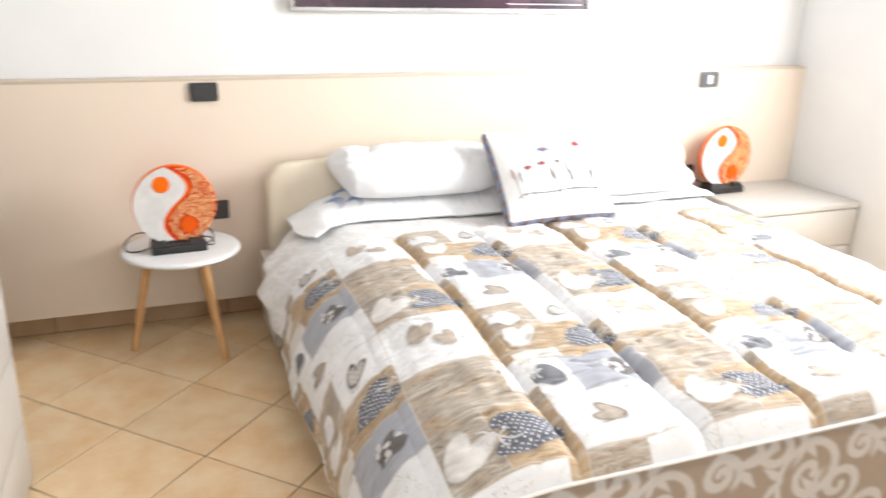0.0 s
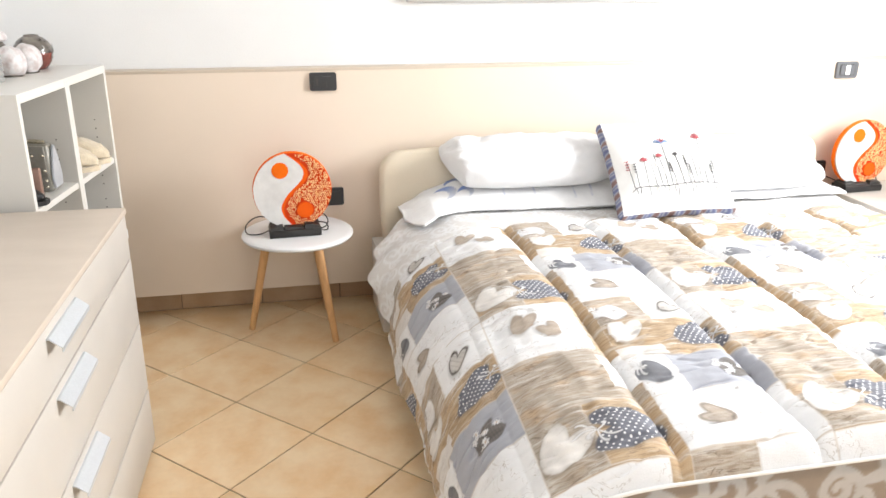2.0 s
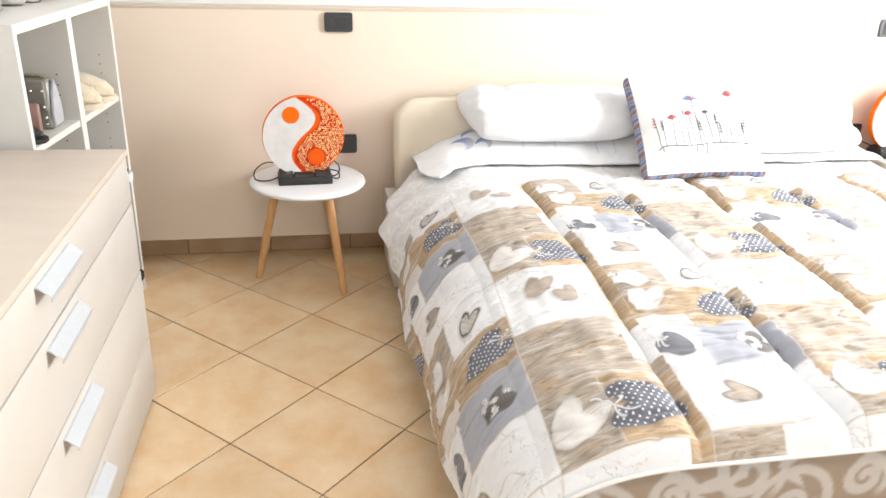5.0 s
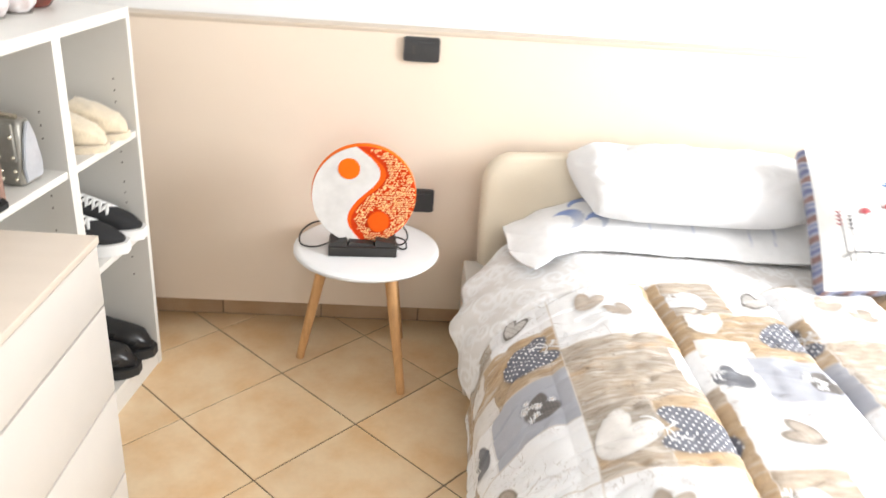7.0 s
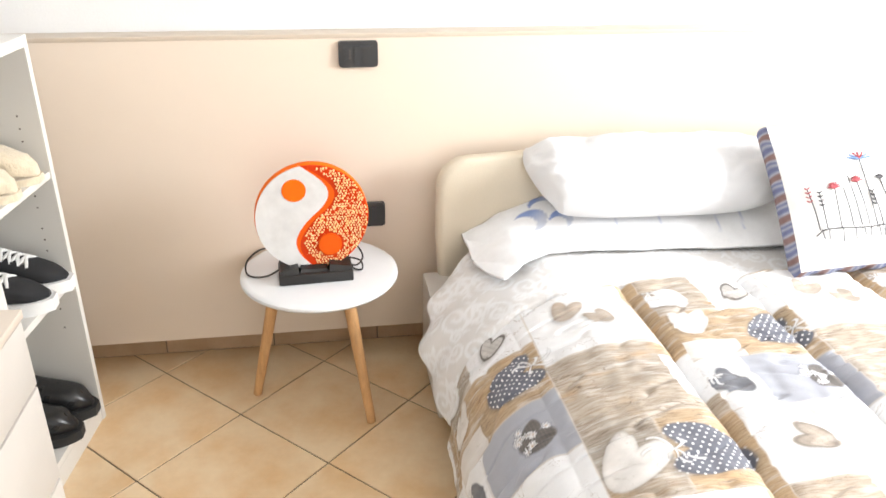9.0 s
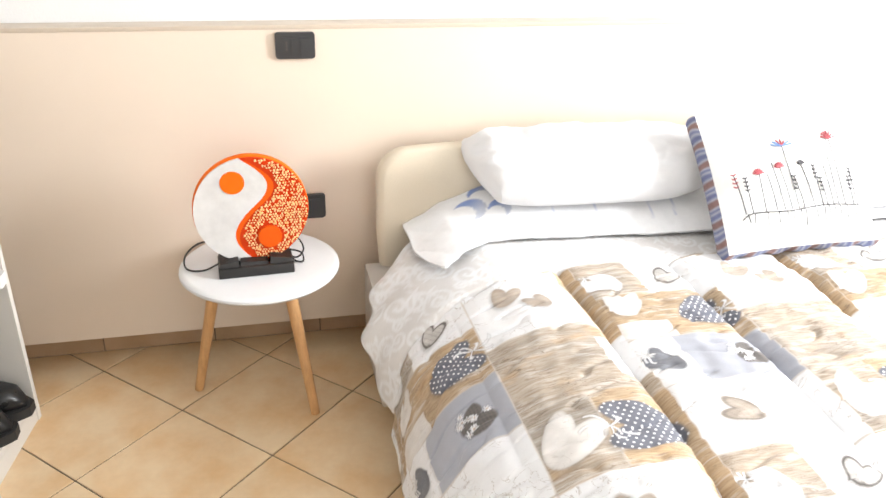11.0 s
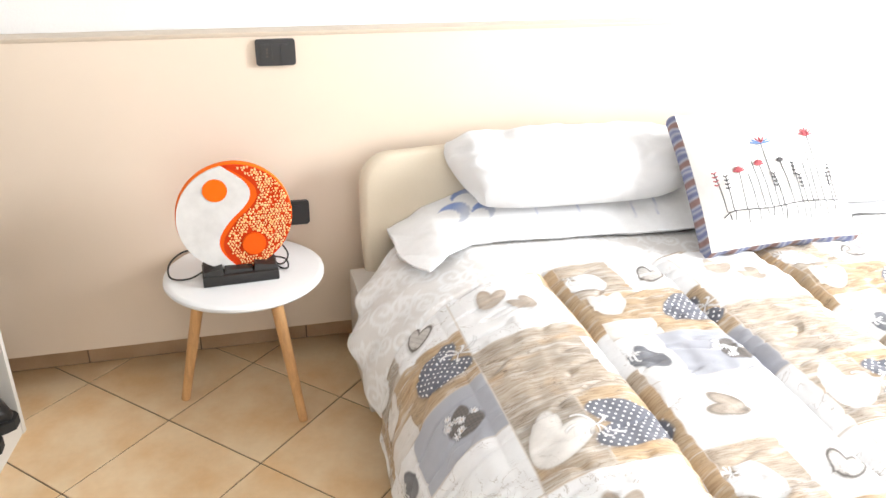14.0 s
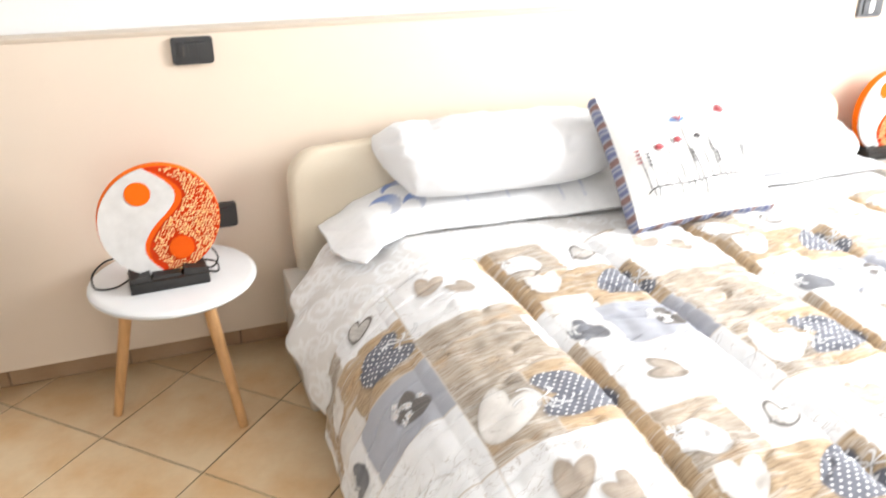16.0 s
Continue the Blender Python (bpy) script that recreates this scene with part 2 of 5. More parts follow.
M["lace"] = material("white_lace", (0.78, 0.78, 0.76), 0.85, bump=0.4, bump_scale=600)
M["bag"] = material("pewter_leather", (0.30, 0.285, 0.25), 0.38, metal=0.25, mottle=0.2, scale=40, bump=0.3, bump_scale=200)
M["bag_side"] = material("silver_leather", (0.60, 0.63, 0.68), 0.35, metal=0.4, mottle=0.15, scale=20)
M["stud"] = material("metal_stud", (0.80, 0.74, 0.60), 0.25, metal=0.9, mottle=0.05, bump=0)
M["brown"] = material("brown_leather", (0.32, 0.19, 0.145), 0.45, mottle=0.2, scale=20, bump=0.3)
M["glaze"] = material("brown_glaze", (0.075, 0.06, 0.05), 0.3, mottle=0.4, scale=34, spread=(0.25, 0.22, 0.18), bump=0.15, bump_scale=60, coat=0.4)
M["red_glaze"] = material("red_glaze", (0.22, 0.045, 0.03), 0.25, mottle=0.3, scale=20, spread=(0.12, 0.05, 0.04), bump=0.15, bump_scale=60, coat=0.3)
M["ceramic"] = material("white_ceramic", (0.76, 0.75, 0.75), 0.3, mottle=0.25, scale=55, spread=(0.56, 0.46, 0.44), bump=0.1)
M["tin"] = material("ribbed_tin", (0.50, 0.50, 0.49), 0.35, metal=0.7, mottle=0.15, scale=25)
M["glass"] = material("window_glass", (0.9, 0.95, 0.95), 0.05, mottle=0.0, bump=0)
M["glass"].node_tree.nodes["Principled BSDF"].inputs["Transmission Weight"].default_value = 1.0
M["ground"] = material("outside_ground", (0.3, 0.3, 0.28), 0.9, mottle=0.2, scale=0.6)


# ---------------------------------------------------------------- mesh helpers
def thing(name, m, label, category, group="", kind=""):
    ob = new(name)
    ob.empty_display_size = 0.05
    ob.matrix_world = m
    return tagged(ob, label, category, group, kind)


def mesh_of(name, bm, mat, smooth=True):
    me = bpy.data.meshes.new(name)
    bmesh.ops.recalc_face_normals(bm, faces=bm.faces[:])
    bm.to_mesh(me)
    bm.free()
    me.materials.append(mat)
    if smooth:
        me.shade_smooth()
        me.set_sharp_from_angle(angle=radians(40))
    return me


def part(name, bm, mat, parent=None, label="", smooth=True):
    """Links a bmesh as one mesh object, under a thing or a part if one is given."""
    me = bm if isinstance(bm, bpy.types.Mesh) else mesh_of(name, bm, mat, smooth)
    ob = new(name, me)
    ob.parent = parent
    if label:
        ob["label"] = label
    return ob


def box(x0, x1, y0, y1, z0, z1, bevel=0.0, seg=2):
    bm = bmesh.new()
    bmesh.ops.create_cube(bm, size=1)
    for v in bm.verts:
        v.co = ((x0 + x1) / 2 + v.co.x * (x1 - x0), (y0 + y1) / 2 + v.co.y * (y1 - y0), (z0 + z1) / 2 + v.co.z * (z1 - z0))
    if bevel:
        bmesh.ops.bevel(bm, geom=bm.edges[:], offset=bevel, segments=seg, affect="EDGES", profile=0.5)
    return bm


def ring_loft(rings, cap=True):
    """A skin over rings of points, each with as many points."""
    bm = bmesh.new()
    vs = [[bm.verts.new(p) for p in r] for r in rings]
    k = len(rings[0])
    for a, b in zip(vs, vs[1:]):
        for i in range(k):
            bm.faces.new((a[i], a[(i + 1) % k], b[(i + 1) % k], b[i]))
    if cap:
        bm.faces.new(vs[0][::-1])
        bm.faces.new(vs[-1])
    return bm


def lathe(profile, seg=32):
    """A turned solid from (radius, height) pairs."""
    return ring_loft([[(r * math.cos(2 * math.pi * i / seg), r * math.sin(2 * math.pi * i / seg), z) for i in range(seg)] for r, z in profile])


def tube(points, radius, seg=8, smooth_steps=6, end=None):
    """A round bar along a smooth line through the points; end: the radius at its end."""
    pts = [Vector(p) for p in points]
    if len(pts) > 2 and smooth_steps > 1:
        ext = [pts[0] * 2 - pts[1]] + pts + [pts[-1] * 2 - pts[-2]]
        line = []
        for i in range(1, len(ext) - 2):
            p0, p1, p2, p3 = ext[i - 1:i + 3]
            for k in range(smooth_steps):
                t = k / smooth_steps
                line.append(0.5 * (2 * p1 + (p2 - p0) * t + (2 * p0 - 5 * p1 + 4 * p2 - p3) * t * t + (3 * p1 - p0 - 3 * p2 + p3) * t ** 3))
        line.append(pts[-1])
    else:
        line = pts
    rings, up = [], Vector((0.13, 0.21, 0.97))
    for i, p in enumerate(line):
        d = (line[min(i + 1, len(line) - 1)] - line[max(i - 1, 0)]).normalized()
        side = d.cross(up)
        if side.length < 0.05:
            side = d.cross(Vector((1, 0, 0)))
        side.normalize()
        upn = side.cross(d).normalized()
        up = upn
        r = radius if end is None else radius + (end - radius) * i / (len(line) - 1)
        rings.append([p + side * (r * math.cos(2 * math.pi * j / seg)) + upn * (r * math.sin(2 * math.pi * j / seg)) for j in range(seg)])
    return ring_loft(rings)


def slab(outline, y0, y1, bevel=0.0):
    """A plate with an outline of (x, z) pairs, from depth y0 to y1."""
    bm = bmesh.new()
    a = [bm.verts.new((x, y0, z)) for x, z in outline]
    b = [bm.verts.new((x, y1, z)) for x, z in outline]
    k = len(outline)
    front = bm.faces.new(a)
    bm.faces.new(b[::-1])
    for i in range(k):
        bm.faces.new((a[i], b[i], b[(i + 1) % k], a[(i + 1) % k]))
    if bevel:
        bmesh.ops.bevel(bm, geom=list(front.edges), offset=bevel, segments=2, affect="EDGES")
    return bm


def rounded(w, h, r, seg=6):
    out = []
    for cx, cz, a0 in ((w / 2 - r, h / 2 - r, 0), (-w / 2 + r, h / 2 - r, 90), (-w / 2 + r, -h / 2 + r, 180), (w / 2 - r, -h / 2 + r, 270)):
        out += [(cx + r * math.cos(radians(a0 + 90 * i / seg)), cz + r * math.sin(radians(a0 + 90 * i / seg))) for i in range(seg + 1)]
    return out


def moved(bm, m):
    bmesh.ops.transform(bm, matrix=m, verts=bm.verts[:])
    return bm


def merge(*bms):
    out = bmesh.new()
    for b in bms:
        me = bpy.data.meshes.new("joined")
        b.to_mesh(me)
        b.free()
        out.from_mesh(me)
        bpy.data.meshes.remove(me)
    return out


def sheet_mesh(name, co, nu, nv, mat, colour=None, thick=0.0, extra=None):
    """A cloth from an array (nu, nv, 3) of places; thick: a second layer below, closed round the edge."""
    co = co.reshape(-1, 3)
    idx = np.arange(nu * nv).reshape(nu, nv)
    q = np.stack([idx[:-1, :-1], idx[1:, :-1], idx[1:, 1:], idx[:-1, 1:]], -1).reshape(-1, 4)
    if thick:
        g = co.reshape(nu, nv, 3)
        n = np.cross(np.gradient(g, axis=0), np.gradient(g, axis=1))
        n /= np.linalg.norm(n, axis=-1, keepdims=True) + 1e-9
        low = (g - n * thick).reshape(-1, 3)
        k = nu * nv
        rim = np.concatenate([idx[:, 0], idx[-1, 1:], idx[-2::-1, -1], idx[0, -2:0:-1]])
        nxt = np.roll(rim, -1)
        q = np.concatenate([q, q[:, ::-1] + k, np.stack([rim, rim + k, nxt + k, nxt], -1)])
        co = np.concatenate([co, low])
        if colour is not None:
            colour = np.concatenate([colour.reshape(-1, 3)] * 2)
    me = bpy.data.meshes.new(name)
    me.vertices.add(len(co))
    me.vertices.foreach_set("co", co.astype(np.float32).ravel())
    me.loops.add(q.size)
    me.loops.foreach_set("vertex_index", q.astype(np.int32).ravel())
    me.polygons.add(len(q))
    me.polygons.foreach_set("loop_start", (np.arange(len(q)) * 4).astype(np.int32))
    me.update(calc_edges=True)
    me.validate()
    if colour is not None:
        at = me.color_attributes.new("print", "FLOAT_COLOR", "POINT")
        c = np.ones((len(co), 4), np.float32)
        c[:, :3] = colour.reshape(-1, 3)
        at.data.foreach_set("color", c.ravel())
    for key, val in (extra or {}).items():
        at = me.attributes.new(key, "FLOAT_VECTOR", "POINT")
        at.data.foreach_set("vector", val.reshape(-1, 3).astype(np.float32).ravel())
    me.materials.append(mat)
    me.shade_smooth()
    return me


def waves(x, y, seed, scale, octaves=3):
    """Smooth unevenness from a few crossing sines."""
    rng = np.random.RandomState(seed)
    out = np.zeros_like(x)
    for o in range(octaves):
        for _ in range(4):
            a, f, ph = rng.uniform(0, 2 * np.pi), scale * 2 ** o * rng.uniform(0.7, 1.3), rng.uniform(0, 6.28)
            out += np.sin((x * np.cos(a) + y * np.sin(a)) * f + ph) / 2 ** o
    return out / 6


# ---------------------------------------------------------------- the room
X0, X1, Y0, Y1, H = -1.12, 2.9, -4.4, 0.107, 2.7


def wall(name, pieces, label):
    ob = part(name, merge(*[box(*p) for p in pieces]), M["paint"], smooth=False)
    return tagged(ob, label, "wall", kind="structure")


wall("wall_north", [(X0 - 0.25, X1 + 0.25, Y1, Y1 + 0.25, 0, H), (X0 - 0.245, X1 + 0.245, 0.072, Y1 + 0.245, 0.97, H - 0.002)], "white painted wall behind the bed")
wall("wall_west", [(X0 - 0.25, X0, Y0, Y1, 0, H)], "white painted wall behind the dresser")
wall("wall_east", [(X1, X1 + 0.25, Y0, -2.12, 0, H), (X1, X1 + 0.25, -0.68, Y1, 0, H), (X1, X1 + 0.25, -2.12, -0.68, 0, 0.74),
                   (X1, X1 + 0.25, -2.12, -0.68, 2.26, H)], "white painted wall with a window")
# the opening is assumed, placed to suit the fill light
wall("wall_south", [(X0 - 0.25, 0.1, Y0 - 0.25, Y0, 0, H), (1.7, X1 + 0.25, Y0 - 0.25, Y0, 0, H), (0.1, 1.7, Y0 - 0.25, Y0, 2.3, H)],
     "white painted wall with an assumed, unseen balcony door")
tagged(part("ceiling", box(X0 - 0.25, X1 + 0.25, Y0 - 0.25, Y1 + 0.25, H, H + 0.15), M["paint"], smooth=False), "plain white painted ceiling", "ceiling", kind="structure")
tagged(part("ground", box(-30, 30, -30, 30, -0.6, -0.5), M["ground"], smooth=False), "plain grey ground outside the room", "ground", kind="structure")


def window(name, m, wide, high, sashes, label):
    w = thing(name, m, label, "window", kind="structure")
    f = 0.06
    part("window_frame", merge(box(-wide / 2, wide / 2, 0, 0.07, 0, f), box(-wide / 2, wide / 2, 0, 0.07, high - f, high),
                               box(-wide / 2, -wide / 2 + f, 0, 0.07, f, high - f), box(wide / 2 - f, wide / 2, 0, 0.07, f, high - f)), M["white_lam"], w)
    sw = (wide - 2 * f) / sashes
    for i in range(sashes):
        x = -wide / 2 + f + i * sw
        part("sash", merge(box(x + 0.002, x + sw - 0.002, 0.01, 0.06, f, f + 0.05), box(x + 0.002, x + sw - 0.002, 0.01, 0.06, high - f - 0.05, high - f),
                           box(x + 0.002, x + 0.05, 0.01, 0.06, f + 0.05, high - f - 0.05), box(x + sw - 0.05, x + sw - 0.002, 0.01, 0.06, f + 0.05, high - f - 0.05)), M["white_lam"], w)
        g = part("pane", box(x + 0.05, x + sw - 0.05, 0.032, 0.038, f + 0.05, high - f - 0.05), M["glass"], w, smooth=False)
        g.visible_shadow = False
    return w


window("window_1", pose(X1 + 0.1, -1.4, 0.74, 0, 0, -90), 1.44, 1.52, 2, "white framed double casement window")
# unseen door, added in front of the fill light's opening
window("door_1", pose(0.9, Y0 - 0.1, 0.0, 0, 0, 180), 1.6, 2.3, 2, "white framed glazed balcony door, added unseen for the fill light")

# panelling along the bed wall, with its moulding
panel = tagged(part("wall_panel", box(X0, X1, 0, 0.068, 0.106, 0.979), M["panel"]), "smooth beige laminate wainscot panel behind the bed", "wall panel", kind="structure")
tagged(part("trim", box(X0, X1, -0.001, 0.0715, 0.9787, 0.990, 0.001), M["cap"]), "beige moulding along the top of the panel", "trim", kind="structure")


# ---------------------------------------------------------------- side table
def side_table(m):
    t = thing("side_table", m, "small round white side table on three wooden legs", "side table")
    part("tabletop", moved(lathe([(0.0, 0.385), (0.192, 0.385), (0.204, 0.390), (0.209, 0.396), (0.208, 0.402), (0.202, 0.4065), (0.192, 0.408), (0.0, 0.408)], 64), Matrix.Translation((0, -0.028, 0))), M["white_top"], t)
    for ang in (174, -54, 57):
        a = radians(ang)
        c, s = math.cos(a), math.sin(a)
        top, foot = Vector((0.115 * c, 0.115 * s - 0.02, 0.385)), Vector((0.2 * c, 0.19 * s - 0.016, 0.0))
        leg = part("leg", tube([top, top.lerp(foot, 0.5), foot], 0.0175, 16, 3, 0.0125), M["beech"], t)
        part("bracket", moved(box(-0.035, 0.035, -0.022, 0.022, 0.371, 0.385, 0.004), Matrix.Translation((0.115 * c, 0.115 * s - 0.02, 0)) @ Matrix.Rotation(a, 4, "Z")), M["white_top"], leg, "white mounting block")
    return t


side_table(pose(-0.08, -0.158, 0))


# ---------------------------------------------------------------- disc lamps
def s_point(k, r):
    """The S-shaped border of the two halves, from the top (k = 0) to the bottom (k = 1)."""
    a = radians(99)
    x = r * math.cos(a) * (1 - k) + 0.02 * r * k + (0.41 if k < 0.5 else 0.29) * r * math.sin(2 * math.pi * k)
    z = r * math.sin(a) * (1 - k) - r * k
    q = math.hypot(x, z) / r
    return (x / q, z / q) if q > 1 else (x, z)


def s_line(z, r):
    return s_point(min(1.0, max(0.0, (r * 0.988 - z) / (r * 1.988))), r)[0]


def disc_lamp(m, label, seed):
    rng = random.Random(seed)
    t = thing("table_lamp", m, label, "lamp", group="yin and yang lamps")
    r, cz, d = 0.1435, 0.167, 0.015
    wedge = lambda x0, x1, y0, y1, h0, h1: ring_loft([[(x0, y0, 0.026), (x1, y0, 0.026), (x1, y1, 0.026), (x0, y1, 0.026)],
                                                      [(x0 + 0.003, y0 + 0.004, h0), (x1 - 0.003, y0 + 0.004, h1), (x1 - 0.002, y1 - 0.006, h1 + 0.004), (x0 + 0.002, y1 - 0.006, h0 + 0.004)]])
    base = part("base", merge(box(-0.095, 0.095, -0.056, 0.034, 0, 0.028, 0.003), wedge(-0.093, -0.042, -0.05, 0.028, 0.036, 0.044), wedge(-0.04, 0.032, -0.045, -0.016, 0.037, 0.034),
                              wedge(-0.036, 0.03, 0.014, 0.03, 0.046, 0.042), wedge(0.034, 0.093, -0.048, 0.028, 0.046, 0.038)), M["black_wood"], t, "carved black wooden base")
    for x in (-0.07, 0.07):
        part("pin", tube([(x, 0.0, 0.03), (x, 0.0, 0.08)], 0.0025, 8, 1), M["cable"], base)
    body = moved(lathe([(0.0, -d), (r - 0.006, -d), (r, -d + 0.006), (r, d - 0.006), (r - 0.006, d), (0.0, d)], 72), Matrix.Translation((0, 0, cz)) @ Matrix.Rotation(radians(90), 4, "X"))
    disc = part("shade", body, M["orange"], t, "round orange resin shade")
    n = 40
    rr = r * 0.985
    line = [s_point(i / n, rr) for i in range(n + 1)]
    arc = [(rr * math.cos(radians(99 + 172 * i / n)), rr * math.sin(radians(99 + 172 * i / n))) for i in range(n + 1)]
    right = [(rr * math.cos(radians(99 - 188 * i / n)), rr * math.sin(radians(99 - 188 * i / n))) for i in range(n + 1)]

    def inside(x, z):
        q = math.hypot(x, z) / rr
        return (x / q, z / q) if q > 1 else (x, z)

    lift = Matrix.Translation((0, 0, cz))
    part("white_half", moved(slab(arc + line[::-1][1:-1], -d - 0.006, -d + 0.002, 0.0012), lift), M["pearl"], disc, "mother-of-pearl white half")
    part("red_ground", moved(slab(line + right[::-1][1:-1], -d - 0.002, -d + 0.002), lift), M["red"], disc, "dark orange ground of the mosaic")
    strip = bmesh.new()
    for y0 in (-d - 0.004,):
        ins = [strip.verts.new((x, y0, z)) for x, z in line[1:-1]]
        out = [strip.verts.new((inside(x + 0.017 * math.sin(math.pi * min(1, (i + 4) / n)) + 0.001, z)[0], y0, inside(x + 0.017, z)[1])) for i, (x, z) in enumerate(line[1:-1])]
        for i in range(len(ins) - 1):
            strip.faces.new((ins[i], ins[i + 1], out[i + 1], out[i]))
    part("red_band", moved(strip, lift), M["deep_orange"], disc, "smooth red-orange band")
    for x, z, mat in ((-0.042, 0.079, "orange"), (0.041, -0.074, "deep_orange")):
        dot = [(x + 0.03 * math.cos(2 * math.pi * i / 32), z + 0.03 * math.sin(2 * math.pi * i / 32)) for i in range(32)]
        part("dot", moved(slab(dot, -d - 0.008, -d - 0.001, 0.0015), Matrix.Translation((0, 0, cz))), M[mat], disc, "bright orange dot")
    chips = bmesh.new()
    for col, row in [(c, w) for c in range(-30, 31) for w in range(-32, 33)]:
        x, z = (col + 0.5 * (row % 2)) * 0.0074 + rng.uniform(-0.0015, 0.0015), row * 0.0069 + rng.uniform(-0.0015, 0.0015)
        size = rng.uniform(0.0023, 0.0040)
        if x * x + z * z > (r * 0.995 - size) ** 2 or x < s_line(z, r) + 0.019 + size or math.hypot(x - 0.041, z + 0.074) < 0.031 + size or rng.random() < 0.06:
            continue
        k, ph, sx = 6, rng.uniform(0, 6.28), rng.uniform(0.72, 1.15)
        ring = lambda q, y: [chips.verts.new((x + q * sx * size * math.cos(ph + 6.283 * i / k), y, cz + z + q / sx * size * math.sin(ph + 6.283 * i / k))) for i in range(k)]
        a, b = ring(1.0, -d - 0.0015), ring(0.6, -d - rng.uniform(0.0036, 0.0062))
        for i in range(k):
            chips.faces.new((a[i], a[(i + 1) % k], b[(i + 1) % k], b[i]))
        chips.faces.new(b)
    tagged(part("mosaic", chips, M["pebble"], disc, "golden amber mosaic chips"), kind="stuff")
    part("cord", tube([(-0.08, 0.03, 0.012), (-0.13, -0.0, 0.004), (-0.175, 0.015, 0.006), (-0.172, 0.055, 0.03), (-0.12, 0.075, 0.05), (-0.03, 0.065, 0.02), (0.06, 0.06, 0.02),
                       (0.105, 0.02, 0.006), (0.128, 0.02, 0.03), (0.112, 0.04, 0.055), (0.085, 0.04, 0.03), (0.1, 0.01, 0.005), (0.122, -0.01, 0.008), (0.118, 0.0, 0.03), (0.08, 0.03, 0.028), (0.05, 0.05, 0.012)], 0.0024, 8), M["cable"], t, "thin black cord")
    return t


disc_lamp(pose(-0.091, -0.212, 0.408, 0, 0, 3), "orange and white yin yang disc lamp on the round table", 3)


# ---------------------------------------------------------------- wall plates
def wall_plate(m, w, h, label, style):
    t = thing("wall_socket", m, label, "socket")
    mat = M["grey_plastic"] if style == "bright" else M["black_plastic"]
    part("plate", slab(rounded(w, h, 0.008), -0.011, 0.0005, 0.003), mat, t)
    part("inner_frame", merge(moved(slab(rounded(w * 0.72, h * 0.66, 0.003), -0.0135, -0.009, 0.001), Matrix())), M["black_plastic"], t)
    k = 3 if style != "blank" else 1
    mw = w * 0.66 / k
    for i in range(k):
        x = -w * 0.33 + mw * (i + 0.5)
        lit = style == "bright" and i == 1
        mod = part("module", moved(slab(rounded(mw - 0.002, h * 0.58, 0.002), -0.0165 if i else -0.0145, -0.012, 0.001), Matrix.Translation((x, 0, 0))), M["white_plastic"] if lit else mat, t)
        if style == "socket" and i == 0:
            for z in (-0.009, 0.0, 0.009):
                part("hole", moved(lathe([(0, -0.001), (0.0026, -0.001), (0.0026, 0.001), (0, 0.001)], 12), Matrix.Translation((x, -0.0146, z)) @ Matrix.Rotation(radians(90), 4, "X")), M["dark"], mod)
    return t


wall_plate(pose(0.051, 0, 0.939), 0.102, 0.068, "black wall plate with a socket and switches", "socket")
wall_plate(pose(0.063, 0, 0.484), 0.1, 0.072, "black blank wall plate behind the lamp", "blank")
wall_plate(pose(2.327, 0, 0.939), 0.106, 0.071, "grey wall plate with a white rocker switch", "bright")
wall_plate(pose(2.25, 0, 0.50), 0.1, 0.072, "black wall plate low beside the bed", "blank")


# ---------------------------------------------------------------- picture
def picture(m, w, h):
    t = thing("picture", m, "dark poster in a thin silver frame", "picture")
    f = 0.018
    for nm, b in (("bottom_rail", (-w / 2, w / 2, -0.03, 0, 0, f)), ("top_rail", (-w / 2, w / 2, -0.03, 0, h - f, h)),
                  ("side_rail", (-w / 2, -w / 2 + f, -0.03, 0, f, h - f)), ("side_rail", (w / 2 - f, w / 2, -0.03, 0, f, h - f))):
        part(nm, box(*b, 0.002), M["frame"], t)
    art = part("print", box(-w / 2 + f, w / 2 - f, -0.02, -0.004, f, h - f), M["art"], t, "nearly black printed poster", smooth=False)
    part("printed_line", box(0.2 * w, w / 2 - f - 0.02, -0.0215, -0.019, f + 0.018, f + 0.021), M["white_plastic"], art, "thin white printed line", smooth=False)
    return t


picture(pose(1.038, 0.072, 1.225), 1.30, 0.86)


# ---------------------------------------------------------------- bed
BX = 1.2


def cross(a, out=0.0):
    """Height profile over the bed: arc length a, equal to x on the flat top, to place (x, z) and outward normal."""
    n, rz, zc = 2.9, 0.452, 0.02
    a = np.asarray(a, float)
    th = np.linspace(0, np.pi / 2, 400)
    out_x, out_z = np.array(a), np.full(a.shape, zc + rz)
    nx, nz = np.zeros(a.shape), np.ones(a.shape)
    for side, flat, rx in ((-1, 0.60, 0.405), (1, 0.80, 0.26)):
        px, pz = flat + rx * np.sin(th) ** (2 / n), zc + rz * np.cos(th) ** (2 / n)
        gx, gz = np.gradient(px), np.gradient(pz)
        ln = np.maximum(np.hypot(gx, gz), 1e-9)
        s = np.concatenate([[0], np.cumsum(np.hypot(np.diff(px), np.diff(pz)))])
        here = (a - BX) * side > flat
        over = np.clip((a - BX) * side - flat, 0, s[-1])
        out_x = np.where(here, BX + side * np.interp(over, s, px), out_x)
        out_z = np.where(here, np.interp(over, s, pz), out_z)
        nx = np.where(here, side * np.interp(over, s, -gz / ln), nx)
        nz = np.where(here, np.interp(over, s, gx / ln), nz)
    return out_x + out * nx, out_z + out * nz, nx, nz


